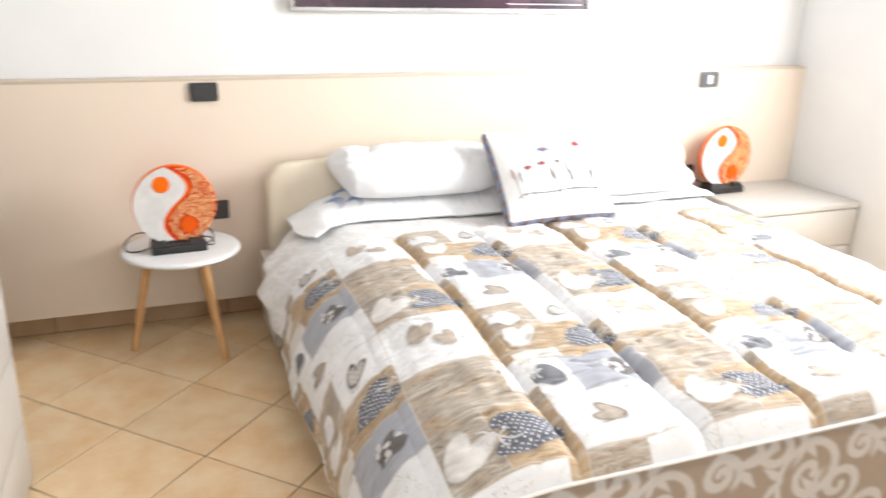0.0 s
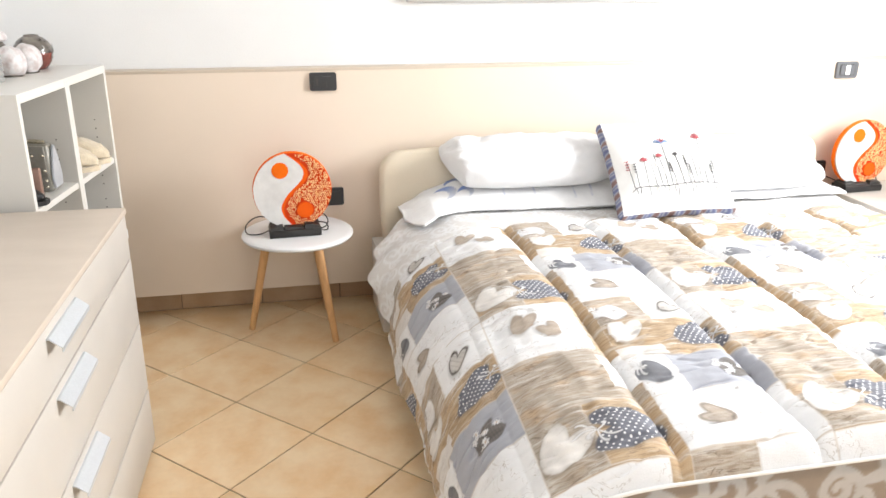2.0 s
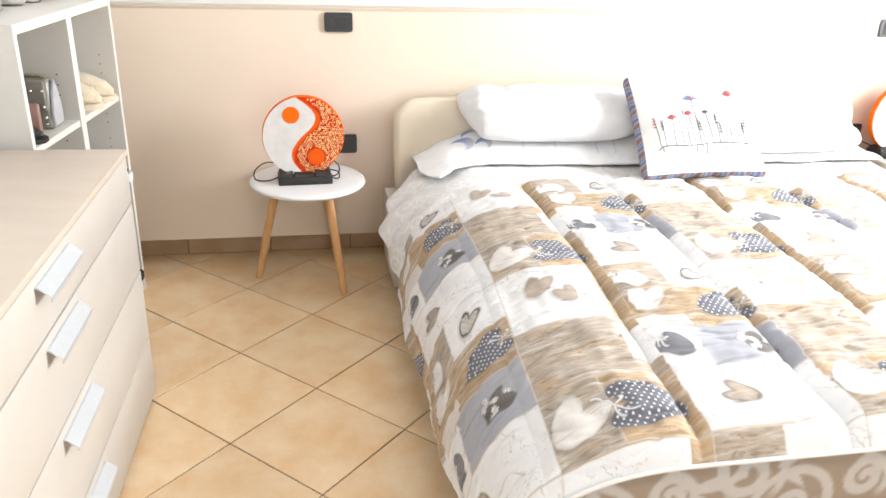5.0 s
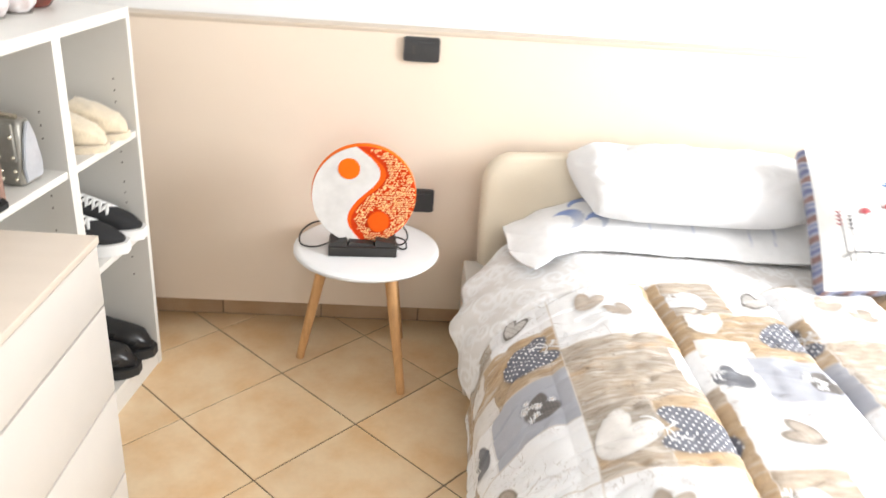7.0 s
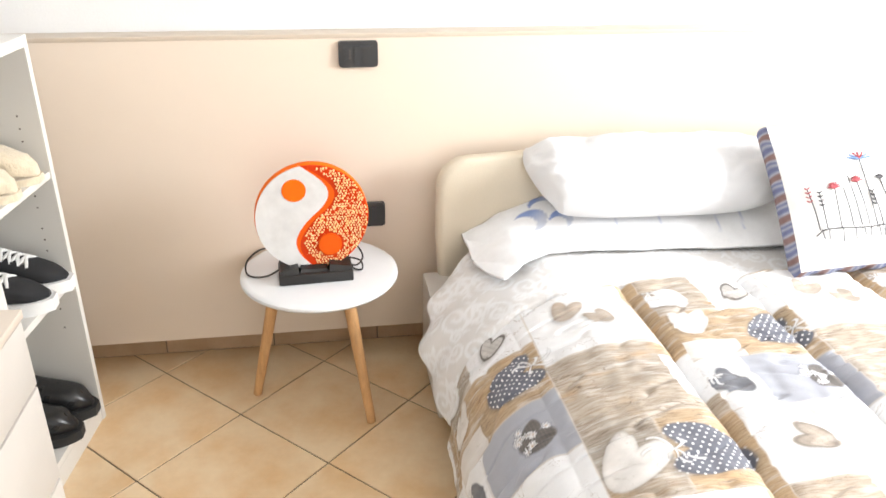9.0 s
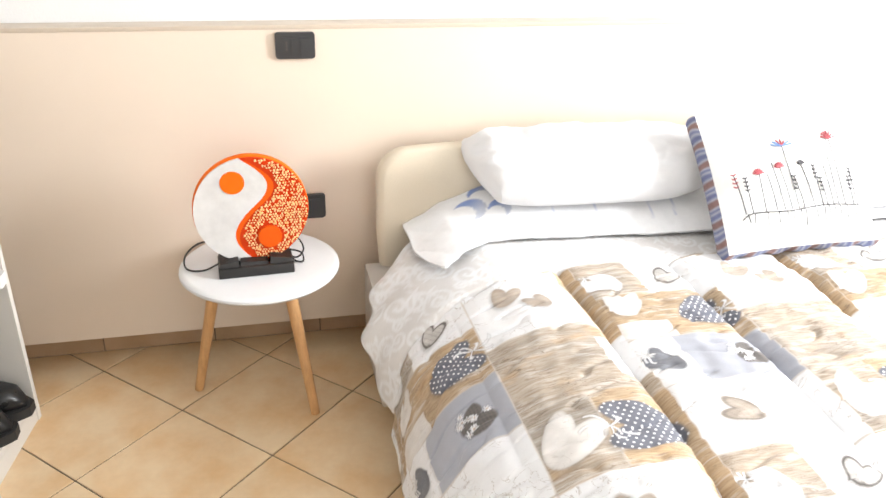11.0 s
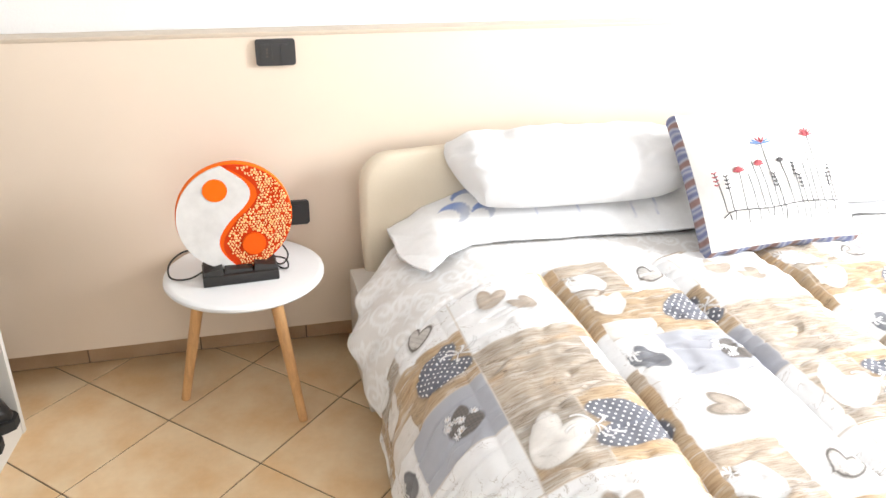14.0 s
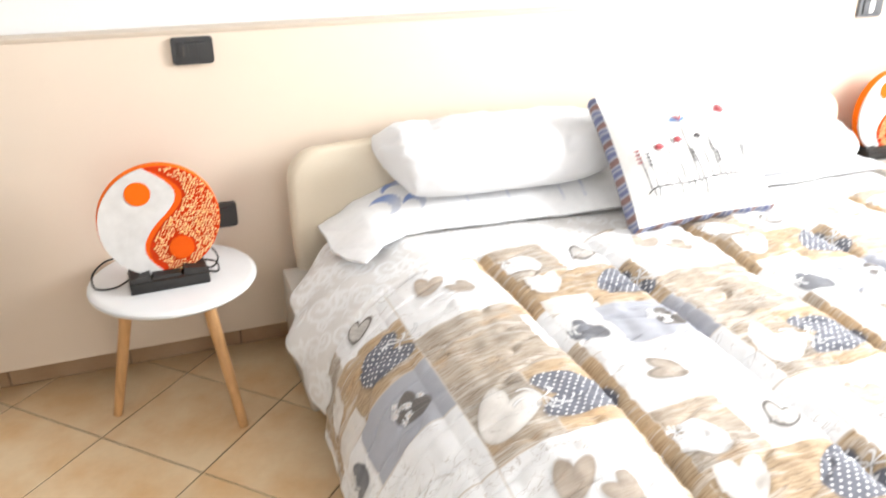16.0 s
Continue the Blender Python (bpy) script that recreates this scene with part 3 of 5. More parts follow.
bed = thing("bed", pose(0, 0, 0), "double bed with a cream padded headboard and pale frame", "bed")
part("bed_frame", merge(box(0.21, 0.30, -0.42, -0.1, 0.06, 0.335, 0.006), box(2.10, 2.17, -0.42, -0.1, 0.06, 0.335, 0.006), box(0.27, 0.30, -1.86, -0.42, 0.06, 0.28, 0.006), box(2.10, 2.13, -1.86, -0.42, 0.06, 0.28, 0.006), box(0.30, 2.10, -1.86, -1.83, 0.06, 0.28, 0.006),
                        box(0.30, 2.10, -0.14, -0.09, 0.06, 0.33, 0.006)), M["beige_lam"], bed, "pale laminate bed frame")
for x in (0.275, 2.045):
    for y in (-1.8, -0.25):
        part("leg", box(x, x + 0.08, y, y + 0.08, 0, 0.06, 0.004), M["beige_lam"], bed)
part("mattress", box(0.36, 2.04, -1.86, -0.13, 0.2, 0.415, 0.07, 4), M["cotton"], bed, "white mattress")


def headboard():
    """A padded board, bowed a little, with large round corners."""
    rings = []
    w, r = 0.955, 0.085
    zt, zb = 0.70, 0.31
    outline = []
    for i in range(11):
        a = radians(90 * i / 10)
        outline.append((w - r + r * math.sin(a), zt - 0.018 - r + r * math.cos(a)))
    right = [(x, z) for x, z in outline] + [(w, 0.45), (w - 0.01, zb)]
    top = [(x, zt - 0.018 * (abs(x) / (w - r)) ** 2) for x in np.linspace(-(w - r), w - r, 41)][1:-1]
    pts = [(-x, z) for x, z in right[::-1]] + top + right
    cx, cz = 0, 0.5
    for depth, shrink in ((0.075, 0.03), (0.09, 0.012), (0.098, 0.0), (0.118, 0.0), (0.128, 0.006), (0.134, 0.022)):
        ring = []
        for x, z in pts:
            k = 1 - shrink / max(0.2, math.hypot(x - cx, z - cz))
            ring.append((BX + cx + (x - cx) * k, -depth + 0.03 * (1 - (x / w) ** 2) * 0.6, cz + (z - cz) * (1 - shrink / 0.25 * 0.6)))
        rings.append(ring)
    return ring_loft(rings)


board = part("headboard", headboard(), M["leather"], bed, "cream padded leather headboard")


def stitching():
    """The seam that runs round the padded face."""
    w, r, zt, pts = 0.92, 0.07, 0.662, []
    for i in range(13):
        a = radians(90 * i / 12)
        pts.append((w - r + r * math.sin(a), zt - r + r * math.cos(a)))
    side = pts + [(w, 0.5), (w - 0.004, 0.36)]
    line = [(-x, z) for x, z in side[::-1]] + [(x, zt) for x in np.linspace(-(w - r), w - r, 21)][1:-1] + side
    return tube([(BX + x, -0.1335 + 0.018 * (1 - (x / 0.955) ** 2), z) for x, z in line], 0.0016, 6, 1)


part("stitching", stitching(), M["leather"], board)

# printed patchwork
WHITE, TAN, WOOD, GREY, SLATE, TAUPE, CREAM, DARK = [np.array(c) for c in ((0.76, 0.76, 0.77), (0.45, 0.335, 0.215), (0.43, 0.37, 0.305), (0.365, 0.375, 0.42), (0.135, 0.14, 0.17),
                                                                       (0.39, 0.33, 0.275), (0.74, 0.71, 0.68), (0.09, 0.078, 0.07))]


def heart_field(a, b, ca, cb, size, turn):
    """The distance to the edge of a heart of that height at (ca, cb), below zero inside; its tip is turned by that many degrees from straight down."""
    c, s = math.cos(radians(turn)), math.sin(radians(turn))
    x, y = np.abs((a - ca) * c + (b - cb) * s) / size * 1.38 - 0.2, (-(a - ca) * s + (b - cb) * c) / size * 1.08
    along, over = 0.423 * x + 0.906 * y, 0.906 * x - 0.423 * y
    return (np.hypot(along / 0.55, over / 0.30) - 1) * 0.22 * size


def soft(f, w):
    return np.clip(0.5 - f / w, 0, 1)[..., None]


def skew(b):
    """The quilt lies a little askew on the bed."""
    return -0.02 + 0.06 * np.clip(b / 0.8, 0, 1)


def quilt_print(a, b):
    """Colours of the patchwork print; it repeats every 0.6 m across and 0.705 m along."""
    ph = waves(a, b, 5, 9) * 0.004
    u, v = np.mod(a - 0.024 - skew(b) + ph + 6.0, 0.6), np.mod(b + ph, 0.705)
    col = np.broadcast_to(TAN, a.shape + (3,)).copy()
    mask = np.zeros(a.shape + (3,))
    mask[..., 0] = 0.8
    knots = waves(a, b * 2, 71, 11, 2)

    def cover(m, wood=0.0, white=0.0, dots=0.0):
        mask[:] = mask * (1 - m) + m * np.array((wood, white, dots))

    def patch(u0, u1, v0, v1, c, k=0.0):
        f = np.maximum.reduce([u0 - u, u - u1, v0 - v, v - v1])
        m = soft(f, 0.003)
        shade = 1 + 0.3 * k * knots[..., None] * np.array((1.0, 0.75, 0.4))
        col[:] = col * (1 - m) + m * c * shade
        cover(m, min(1.0, 2.4 * k) if k > 0.05 else 0.0, 1.0 if 0 < k < 0.05 else 0.0)
        edge = soft(np.abs(f) - 0.001, 0.0025)
        col[:] = col + 0.55 * edge * (CREAM - col)
        line = soft(np.abs(f - 0.003) - 0.0005, 0.0022)
        col[:] = col + 0.3 * line * (DARK - col)
        cover(edge * 0.8)

    def heart(cu, cv, size, c, turn=0, edge=None, dots=False, bow=False):
        bent = 0.0012 * waves(u, v, 7 + int(cu * 100), 40)
        f = heart_field(u + bent, v + bent, cu, cv, size, turn)
        shadow = soft(heart_field(u + 0.004, v + 0.005, cu, cv, size, turn), 0.01)
        m = soft(f, 0.003)
        col[:] = col * (1 - 0.45 * shadow * (1 - m))
        inner = np.broadcast_to(c, col.shape) * (1 + 0.16 * waves(a, b, 17, 60) + 0.1 * waves(a, b, 18, 180))[..., None]
        inner = inner * (1 - 0.3 * soft(np.abs(f) - 0.002, 0.012))
        col[:] = col * (1 - m) + m * inner
        cover(m, 0.25 if c[0] > 0.3 and c[0] < 0.7 else 0.0, 0.5 if c[0] >= 0.7 else 0.0, 1.0 if dots else 0.0)
        if edge is not None:
            m2 = soft(np.abs(f + 0.003) - 0.0018, 0.0025)
            mesh = soft(np.abs(np.mod((u + 0.6 * v) * 70, 1) - 0.5) - 0.06, 0.1) * m * 0.45
            col[:] = col * (1 - mesh) + mesh * edge
            col[:] = col * (1 - m2) + m2 * edge
        if bow:
            up = np.array((-math.sin(radians(turn)), math.cos(radians(turn))))
            bu, bv = cu + 0.40 * size * up[0], cv + 0.40 * size * up[1]
            for ang, start, far, wide in ((turn + 75, 0, 0.3, 0.002), (turn + 112, 0, 0.34, 0.002), (turn + 262, 0, 0.3, 0.0022), (turn + 232, 0, 0.22, 0.0022), (turn + 10, 0, 0.12, 0.004), (turn + 170, 0, 0.13, 0.004)):
                c2, s2 = math.cos(radians(ang)), math.sin(radians(ang))
                x, y = (u - bu) * c2 + (v - bv) * s2, -(u - bu) * s2 + (v - bv) * c2
                y = y + 0.12 * size * np.sin(x / (far * size) * 2.2)
                half = far * size * 0.5
                fb = np.maximum(np.abs(y) - wide, np.abs(x - half) - half)
                mb = soft(fb, 0.0025)
                col[:] = col * (1 - 0.4 * soft(fb - 0.002, 0.004) * (1 - mb))
                col[:] = col + mb * (WHITE * 0.95 - col)
                cover(mb)

    def flowers(cu, cv, seed):
        rng = np.random.RandomState(seed)
        f = heart_field(u, v, cu, cv, 0.092, -55) + 0.006 * waves(a, b, 3, 70)
        m = soft(f, 0.004)
        weave = 0.6 + 0.4 * np.sin((u + v) * 420) * np.sin((u - v) * 380)
        col[:] = col * (1 - 0.9 * m) + 0.9 * m * (DARK * 0.6 + weave[..., None] * np.array((0.08, 0.065, 0.05)))
        cover(m)
        for _ in range(13):
            x, y = cu + rng.normal(-0.012, 0.02), cv + rng.normal(0.01, 0.018)
            ang = np.arctan2(v - y, u - x)
            rr = np.hypot(u - x, v - y) - 0.0095 * (0.68 + 0.32 * np.cos(7 * ang + x * 90))
            col[:] = col * (1 - 0.4 * soft(rr - 0.003, 0.004))
            col[:] = col + soft(rr, 0.002) * (WHITE - col)
            col[:] = col + soft(np.hypot(u - x, v - y) - 0.0022, 0.002) * (TAN - col)

    def twig(cu, cv, lu, lv):
        t = np.clip(((u - cu) * lu + (v - cv) * lv) / (lu * lu + lv * lv), 0, 1)
        f = np.hypot(u - cu - t * lu, v - cv - t * lv + 0.012 * np.sin(t * 7)) - 0.0015
        col[:] = col + soft(f, 0.004) * (TAUPE - col)

    # strip with seams at 0.30 and 0.60
    patch(0.312, 0.60, 0.0, 0.05, TAN * 1.1, 0.25)
    patch(0.312, 0.437, 0.05, 0.25, WOOD * 0.95, 0.5)
    patch(0.44, 0.60, 0.05, 0.25, TAN * 1.08, 0.4)
    patch(0.312, 0.60, 0.253, 0.487, WOOD, 0.5)
    patch(0.535, 0.61, 0.30, 0.44, WHITE, 0.04)
    for v0, v1 in ((0.49, 0.71), (-0.1, 0.045)):
        patch(0.312, 0.555, v0, v1, WHITE, 0.02)
    patch(0.56, 0.605, 0.44, 0.705, TAN, 0.5)
    heart(0.368, 0.147, 0.138, CREAM * 0.97, -40)
    heart(0.511, 0.145, 0.162, SLATE, 82, dots=True, bow=True)
    heart(0.405, 0.655, 0.085, TAUPE * 1.2, -25)
    heart(0.468, 0.60, 0.072, TAUPE * 1.1, 25)
    twig(0.47, 0.62, 0.05, 0.04)
    # strip with seams at 0.60 and 0.90
    patch(0.0, 0.31, 0.05, 0.24, WHITE, 0.015)
    heart(0.105, 0.145, 0.085, TAUPE, 60, edge=TAUPE * 0.6)
    twig(0.14, 0.13, 0.1, -0.02)
    patch(0.0, 0.095, 0.242, 0.41, WHITE, 0.02)
    patch(0.095, 0.31, 0.242, 0.41, GREY)
    heart(0.04, 0.325, 0.095, GREY * 0.45, 40, bow=True)
    flowers(0.228, 0.312, 4)
    patch(0.0, 0.31, 0.413, 0.585, TAN, 0.45)
    patch(0.0, 0.12, 0.413, 0.47, CREAM * 0.9, 0.1)
    heart(0.232, 0.50, 0.145, SLATE, -72, dots=True, bow=True)
    heart(0.05, 0.545, 0.11, CREAM * 0.95, -20)
    for v0, v1 in ((0.588, 0.71), (-0.1, 0.047)):
        patch(0.14, 0.31, v0, v1, WHITE, 0.02)
        patch(0.0, 0.14, v0, v1, WOOD, 0.5)
    heart(0.215, 0.655, 0.085, CREAM * 0.7, -35, edge=DARK)
    heart(0.045, 0.655, 0.11, WHITE, 40, bow=True)
    wear = 1 + 0.05 * waves(a, b, 21, 25)[..., None]
    return np.clip(col * wear, 0.01, 0.86), mask


def quilt(fine, drop=0.0):
    na, nb = (1060, 660) if fine else (120, 80)
    a = np.linspace(-0.005, 2.56, na)[:, None] + np.zeros((1, nb))
    reach = np.interp(a[:, :1], [0.0, 0.1, 0.2, 0.4, 0.6, 1.2, 2.6], [1.335, 1.345, 1.375, 1.42, 1.46, 1.465, 1.46])
    b = np.linspace(0.0, 1.0, nb)[None, :] * reach
    f = np.mod(a - skew(b) - 0.6 + 6.0, 0.3) / 0.3
    seam = 1 - np.abs(2 * f - 1) ** 8
    on_top = np.clip((a - 0.35) / 0.15, 0.25, 1) * np.clip((2.2 - a) / 0.15, 0.25, 1)
    puff = 0.031 * (seam - 0.45) * on_top + 0.009 * waves(a, b, 2, 14) + 0.005 * waves(a * 1.6, b * 1.3, 6, 30)
    puff += 0.004 * np.sin(b * 21 + 3 * waves(a, b, 12, 5)) * seam * on_top
    near = np.exp(-(np.minimum(f, 1 - f) / 0.13) ** 2)
    puff += 0.0035 * near * on_top * np.sin(b * 145 + 9 * waves(a * 0.2, b, 44, 16)) * (0.6 + 0.8 * waves(a * 0.3, b, 45, 11))
    pull = np.abs(waves(a * 0.8, b * 2.2, 83, 17, 3))
    puff -= 0.006 * np.exp(-(pull / 0.07) ** 2) * seam
    x, z, nx, nz = cross(a)
    hang = np.clip((0.33 - z) / 0.3, 0, 1)
    x = x + np.sign(x - BX) * hang * 0.016 * np.sin(b * 13 + 1.0)
    y = -1.955 + b + 0.01 * waves(a, b, 30, 5)
    droop = np.clip((0.07 - b) / 0.07, 0, 1)
    puff = puff * (1 - 0.75 * droop)
    z = z - 0.046 * droop ** 2 * np.clip(nz, 0, 1)
    x, z = x + nx * (puff - drop), np.maximum(z + nz * (puff - drop), 0.012)
    y = y + 0.012 * droop ** 2
    name = "cover" if fine else "lining"
    if not fine:
        return sheet_mesh(name, np.stack([x, y + 0.04 * droop, z], -1), na, nb, M["cotton"])
    col, mask = quilt_print(a, b)
    return sheet_mesh(name, np.stack([x, y, z], -1), na, nb, M["quilt"], col, extra={"mask": mask, "cloth": np.stack([a, b, 0 * a], -1)})


q = thing("quilt", pose(0, 0, 0), "padded patchwork quilt printed with beige and grey hearts", "quilt")
part("cover", quilt(True), None, q)
part("lining", quilt(False, 0.012), None, q, "white lining")
aa = np.linspace(0.0, 2.55, 160)
xs, zs_, nxs, nzs = cross(aa)
part("piping", tube([(x, -1.945, max(z - 0.040 * max(0, c), 0.014)) for x, z, c in zip(xs, zs_, nzs)], 0.0042, 8, 1), M["cushion"], q, "pale corded hem")


# beige bedspread with white scrolls, under the quilt
def scrolls(a, b, base, line, k=1.0):
    """Large flowing C-scrolls with curled ends and leaves; k scales the pattern."""
    a, b = a / k, b / k
    wob = 0.008 * waves(a, b, 91, 14)
    col = np.broadcast_to(base, a.shape + (3,)).copy()
    for du, dv, flip, size, up in ((0.0, 0.0, 1, 0.105, 1), (0.20, 0.15, -1, 0.10, -1), (0.11, 0.2, -1, 0.07, 1), (0.31, 0.06, 1, 0.075, -1), (0.06, 0.1, 1, 0.05, -1)):
        u, v = (np.mod(a + du + wob, 0.40) - 0.20) * flip, (np.mod(b + dv + wob, 0.30) - 0.15) * up
        th, r = np.arctan2(v, u), np.hypot(u, v)
        for n in range(2):
            turn = n + (th + np.pi) / (2 * np.pi)
            rt = size * (0.12 + 0.56 * turn)
            wide = 0.0095 * np.clip(1.35 - 0.55 * np.abs(turn - 0.7), 0.3, 1.2)
            col = col + soft(np.maximum(np.abs(r - rt) - wide, (turn - 1.62) * 0.05), 0.004) * (line - col)
        col = col + soft(np.hypot(u + 0.14 * size, v) - 0.13 * size, 0.004) * (line - col)
        for sgn in (0.6, -0.8):
            c, s2 = math.cos(sgn), math.sin(sgn)
            x, y = (u - 0.9 * size) * c + v * s2, -(u - 0.9 * size) * s2 + v * c
            leaf = np.abs(y - 2.5 * x * x) - 0.012 * np.clip(1 - np.abs(x - 0.03) / 0.045, 0, 1) + np.where(np.abs(x - 0.03) > 0.045, 0.02, 0)
            col = col + soft(leaf, 0.004) * (line - col)
    return col


def spread_foot():
    na, nb = 420, 110
    a = np.linspace(0.0, 2.55, na)[:, None] + np.zeros((1, nb))
    b = np.linspace(0, 1, nb)[None, :] + np.zeros((na, 1))
    x, z, nx, nz = cross(a, -0.03)
    zz = np.minimum(z, 0.44)
    keep = np.clip(zz, 0.03, 1)
    y = -1.9 - 0.022 * np.clip(b * 8, 0, 1) + 0.008 * np.sin(x * 17 + 2 * waves(x, b, 4, 5)) * b
    z2 = keep * (1 - b) + 0.02 * b
    x2 = np.clip(x, 0.215, 2.225)
    # same cloth as the turned end; shade at the foot is put into both colours
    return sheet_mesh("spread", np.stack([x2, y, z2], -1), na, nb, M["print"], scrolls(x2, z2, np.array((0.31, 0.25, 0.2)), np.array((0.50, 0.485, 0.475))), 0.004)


def spread_head():
    na, nb = 460, 150
    t = np.linspace(0, 1, nb)[None, :] + np.zeros((na, 1))
    k = np.linspace(0, 1, na)[:, None] + np.zeros((1, nb))
    y = -0.20 - 0.66 * t
    lo = np.interp(-y, [0.2, 0.30, 0.36, 0.42, 0.50, 0.56, 0.8], [0.34, 0.22, 0.19, 0.14, 0.085, 0.05, 0.05])
    a = lo + (2.55 - lo - lo) * k
    over = -1.955 + np.interp(a, [0.0, 0.1, 0.2, 0.4, 0.6, 1.2, 2.6], [1.335, 1.345, 1.375, 1.42, 1.46, 1.465, 1.46])
    x, z, nx, nz = cross(a, -0.002)
    dive = 0.04 * np.clip((over + 0.01 - y) / 0.05, 0, 1)
    x, z = x - nx * dive, z - nz * dive
    edge = np.clip((0.40 - a) / 0.25, 0, 1)
    x = x - edge * (0.07 + 0.014 * np.sin(y * 55)) * np.clip((y + 0.60) / 0.22, 0, 1)
    z = z + 0.005 * waves(x, y, 3, 30) + 0.012 * np.clip((y + 0.5) / 0.2, 0, 1)
    # same cloth as the foot drop, its lit look put into paler colours
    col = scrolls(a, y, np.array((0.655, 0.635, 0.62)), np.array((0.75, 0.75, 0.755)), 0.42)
    return sheet_mesh("spread", np.stack([x, y, z], -1), na, nb, M["print"], col, 0.003)


sp = thing("bedspread", pose(0, 0, 0), "beige and white scroll patterned bedspread under the quilt", "bedspread")
part("foot_drop", spread_foot(), None, sp, "beige side with white scrolls, both darkened as shade at the foot")
part("turned_end", spread_head(), None, sp, "scroll patterned end near the pillows, paled as lit cloth")


# folded sheet with blue birds
def bird(col, x, y, cx, cy, turn, size):
    """A swallow as a crescent of two pointed wings, deep blue above and grey below."""
    c, s = math.cos(radians(turn)), math.sin(radians(turn))
    u, v = ((x - cx) * c + (y - cy) * s) / size, (-(x - cx) * s + (y - cy) * c) / size
    wing = np.maximum(np.hypot(u, v) - 1, 0.85 - np.hypot(u + 0.62, v))
    k = np.clip(0.5 + 0.9 * v, 0, 1)[..., None]
    shade = np.array((0.16, 0.26, 0.58)) * k + np.array((0.50, 0.54, 0.64)) * (1 - k)
    col = col + soft(np.abs(wing) - 0.02, 0.06) * (np.array((0.10, 0.12, 0.25)) - col) * 0.5
    return col + soft(wing, 0.08) * (shade - col) * 0.9


def folded_sheet():
    na, nb = 300, 90
    k = np.linspace(0, 1, na)[:, None] + np.zeros((1, nb))
    t = np.linspace(0, 1, nb)[None, :] + np.zeros((na, 1))
    x = 0.315 + 1.81 * k
    front = np.interp(x, [0.30, 0.335, 0.365, 0.42, 0.505, 0.8, 1.15, 2.1], [-0.27, -0.38, -0.445, -0.40, -0.335, -0.35, -0.38, -0.38])
    y = -0.135 + (front + 0.135) * t
    z = 0.492 + 0.085 * (1 - np.clip(t, 0, 1) ** 1.7) * np.clip((x - 0.33) / 0.26, 0, 1) * np.clip((2.12 - x) / 0.2, 0, 1)
    fold = np.abs(waves(x * 1.2, y * 1.5, 33, 9, 1))
    z = z + 0.006 * waves(x * 1.5, y, 31, 22) - 0.004 * np.exp(-(fold / 0.08) ** 2) + 0.006 * np.abs(np.sin(x * 34 + y * 26)) * np.clip((0.46 - x) / 0.1, 0, 1) - 0.035 * np.clip((0.42 - x) / 0.1, 0, 1)
    col = np.broadcast_to(np.array((0.84, 0.845, 0.86)), x.shape + (3,)).copy()
    col = bird(col, x, y, 0.485, -0.222, 30, 0.042)
    col = bird(col, x, y, 0.53, -0.165, 70, 0.036)
    col = bird(col, x, y, 0.56, -0.245, 50, 0.03)
    for cx in (0.70, 0.82, 0.98, 1.05):
        col = col + soft(np.maximum(np.abs(x - cx - 0.12 * (y + 0.3)) - 0.002, -(y + 0.32)), 0.004) * (np.array((0.4, 0.45, 0.65)) - col) * 0.6
    return sheet_mesh("folded_sheet", np.stack([x, y, z], -1), na, nb, M["print"], col, 0.008)


tagged(part("bed_sheet", folded_sheet(), None), "white bed sheet with blue birds folded below the pillow", "bed sheet")


M["terracotta"] = material("terracotta_wool", (0.42, 0.17, 0.085), 0.9, mottle=0.2, scale=30, bump=0.5, bump_scale=300, sheen=0.2)
blanket = box(0.322, 0.42, -0.292, -0.2, 0.452, 0.473, 0.009, 3)
for v in blanket.verts:
    v.co.z += 0.004 * math.sin(v.co.y * 60) - 0.02 * max(0.0, (0.35 - v.co.x) / 0.05)
tagged(part("blanket", blanket, M["terracotta"]), "folded terracotta wool blanket under the white sheet", "blanket")


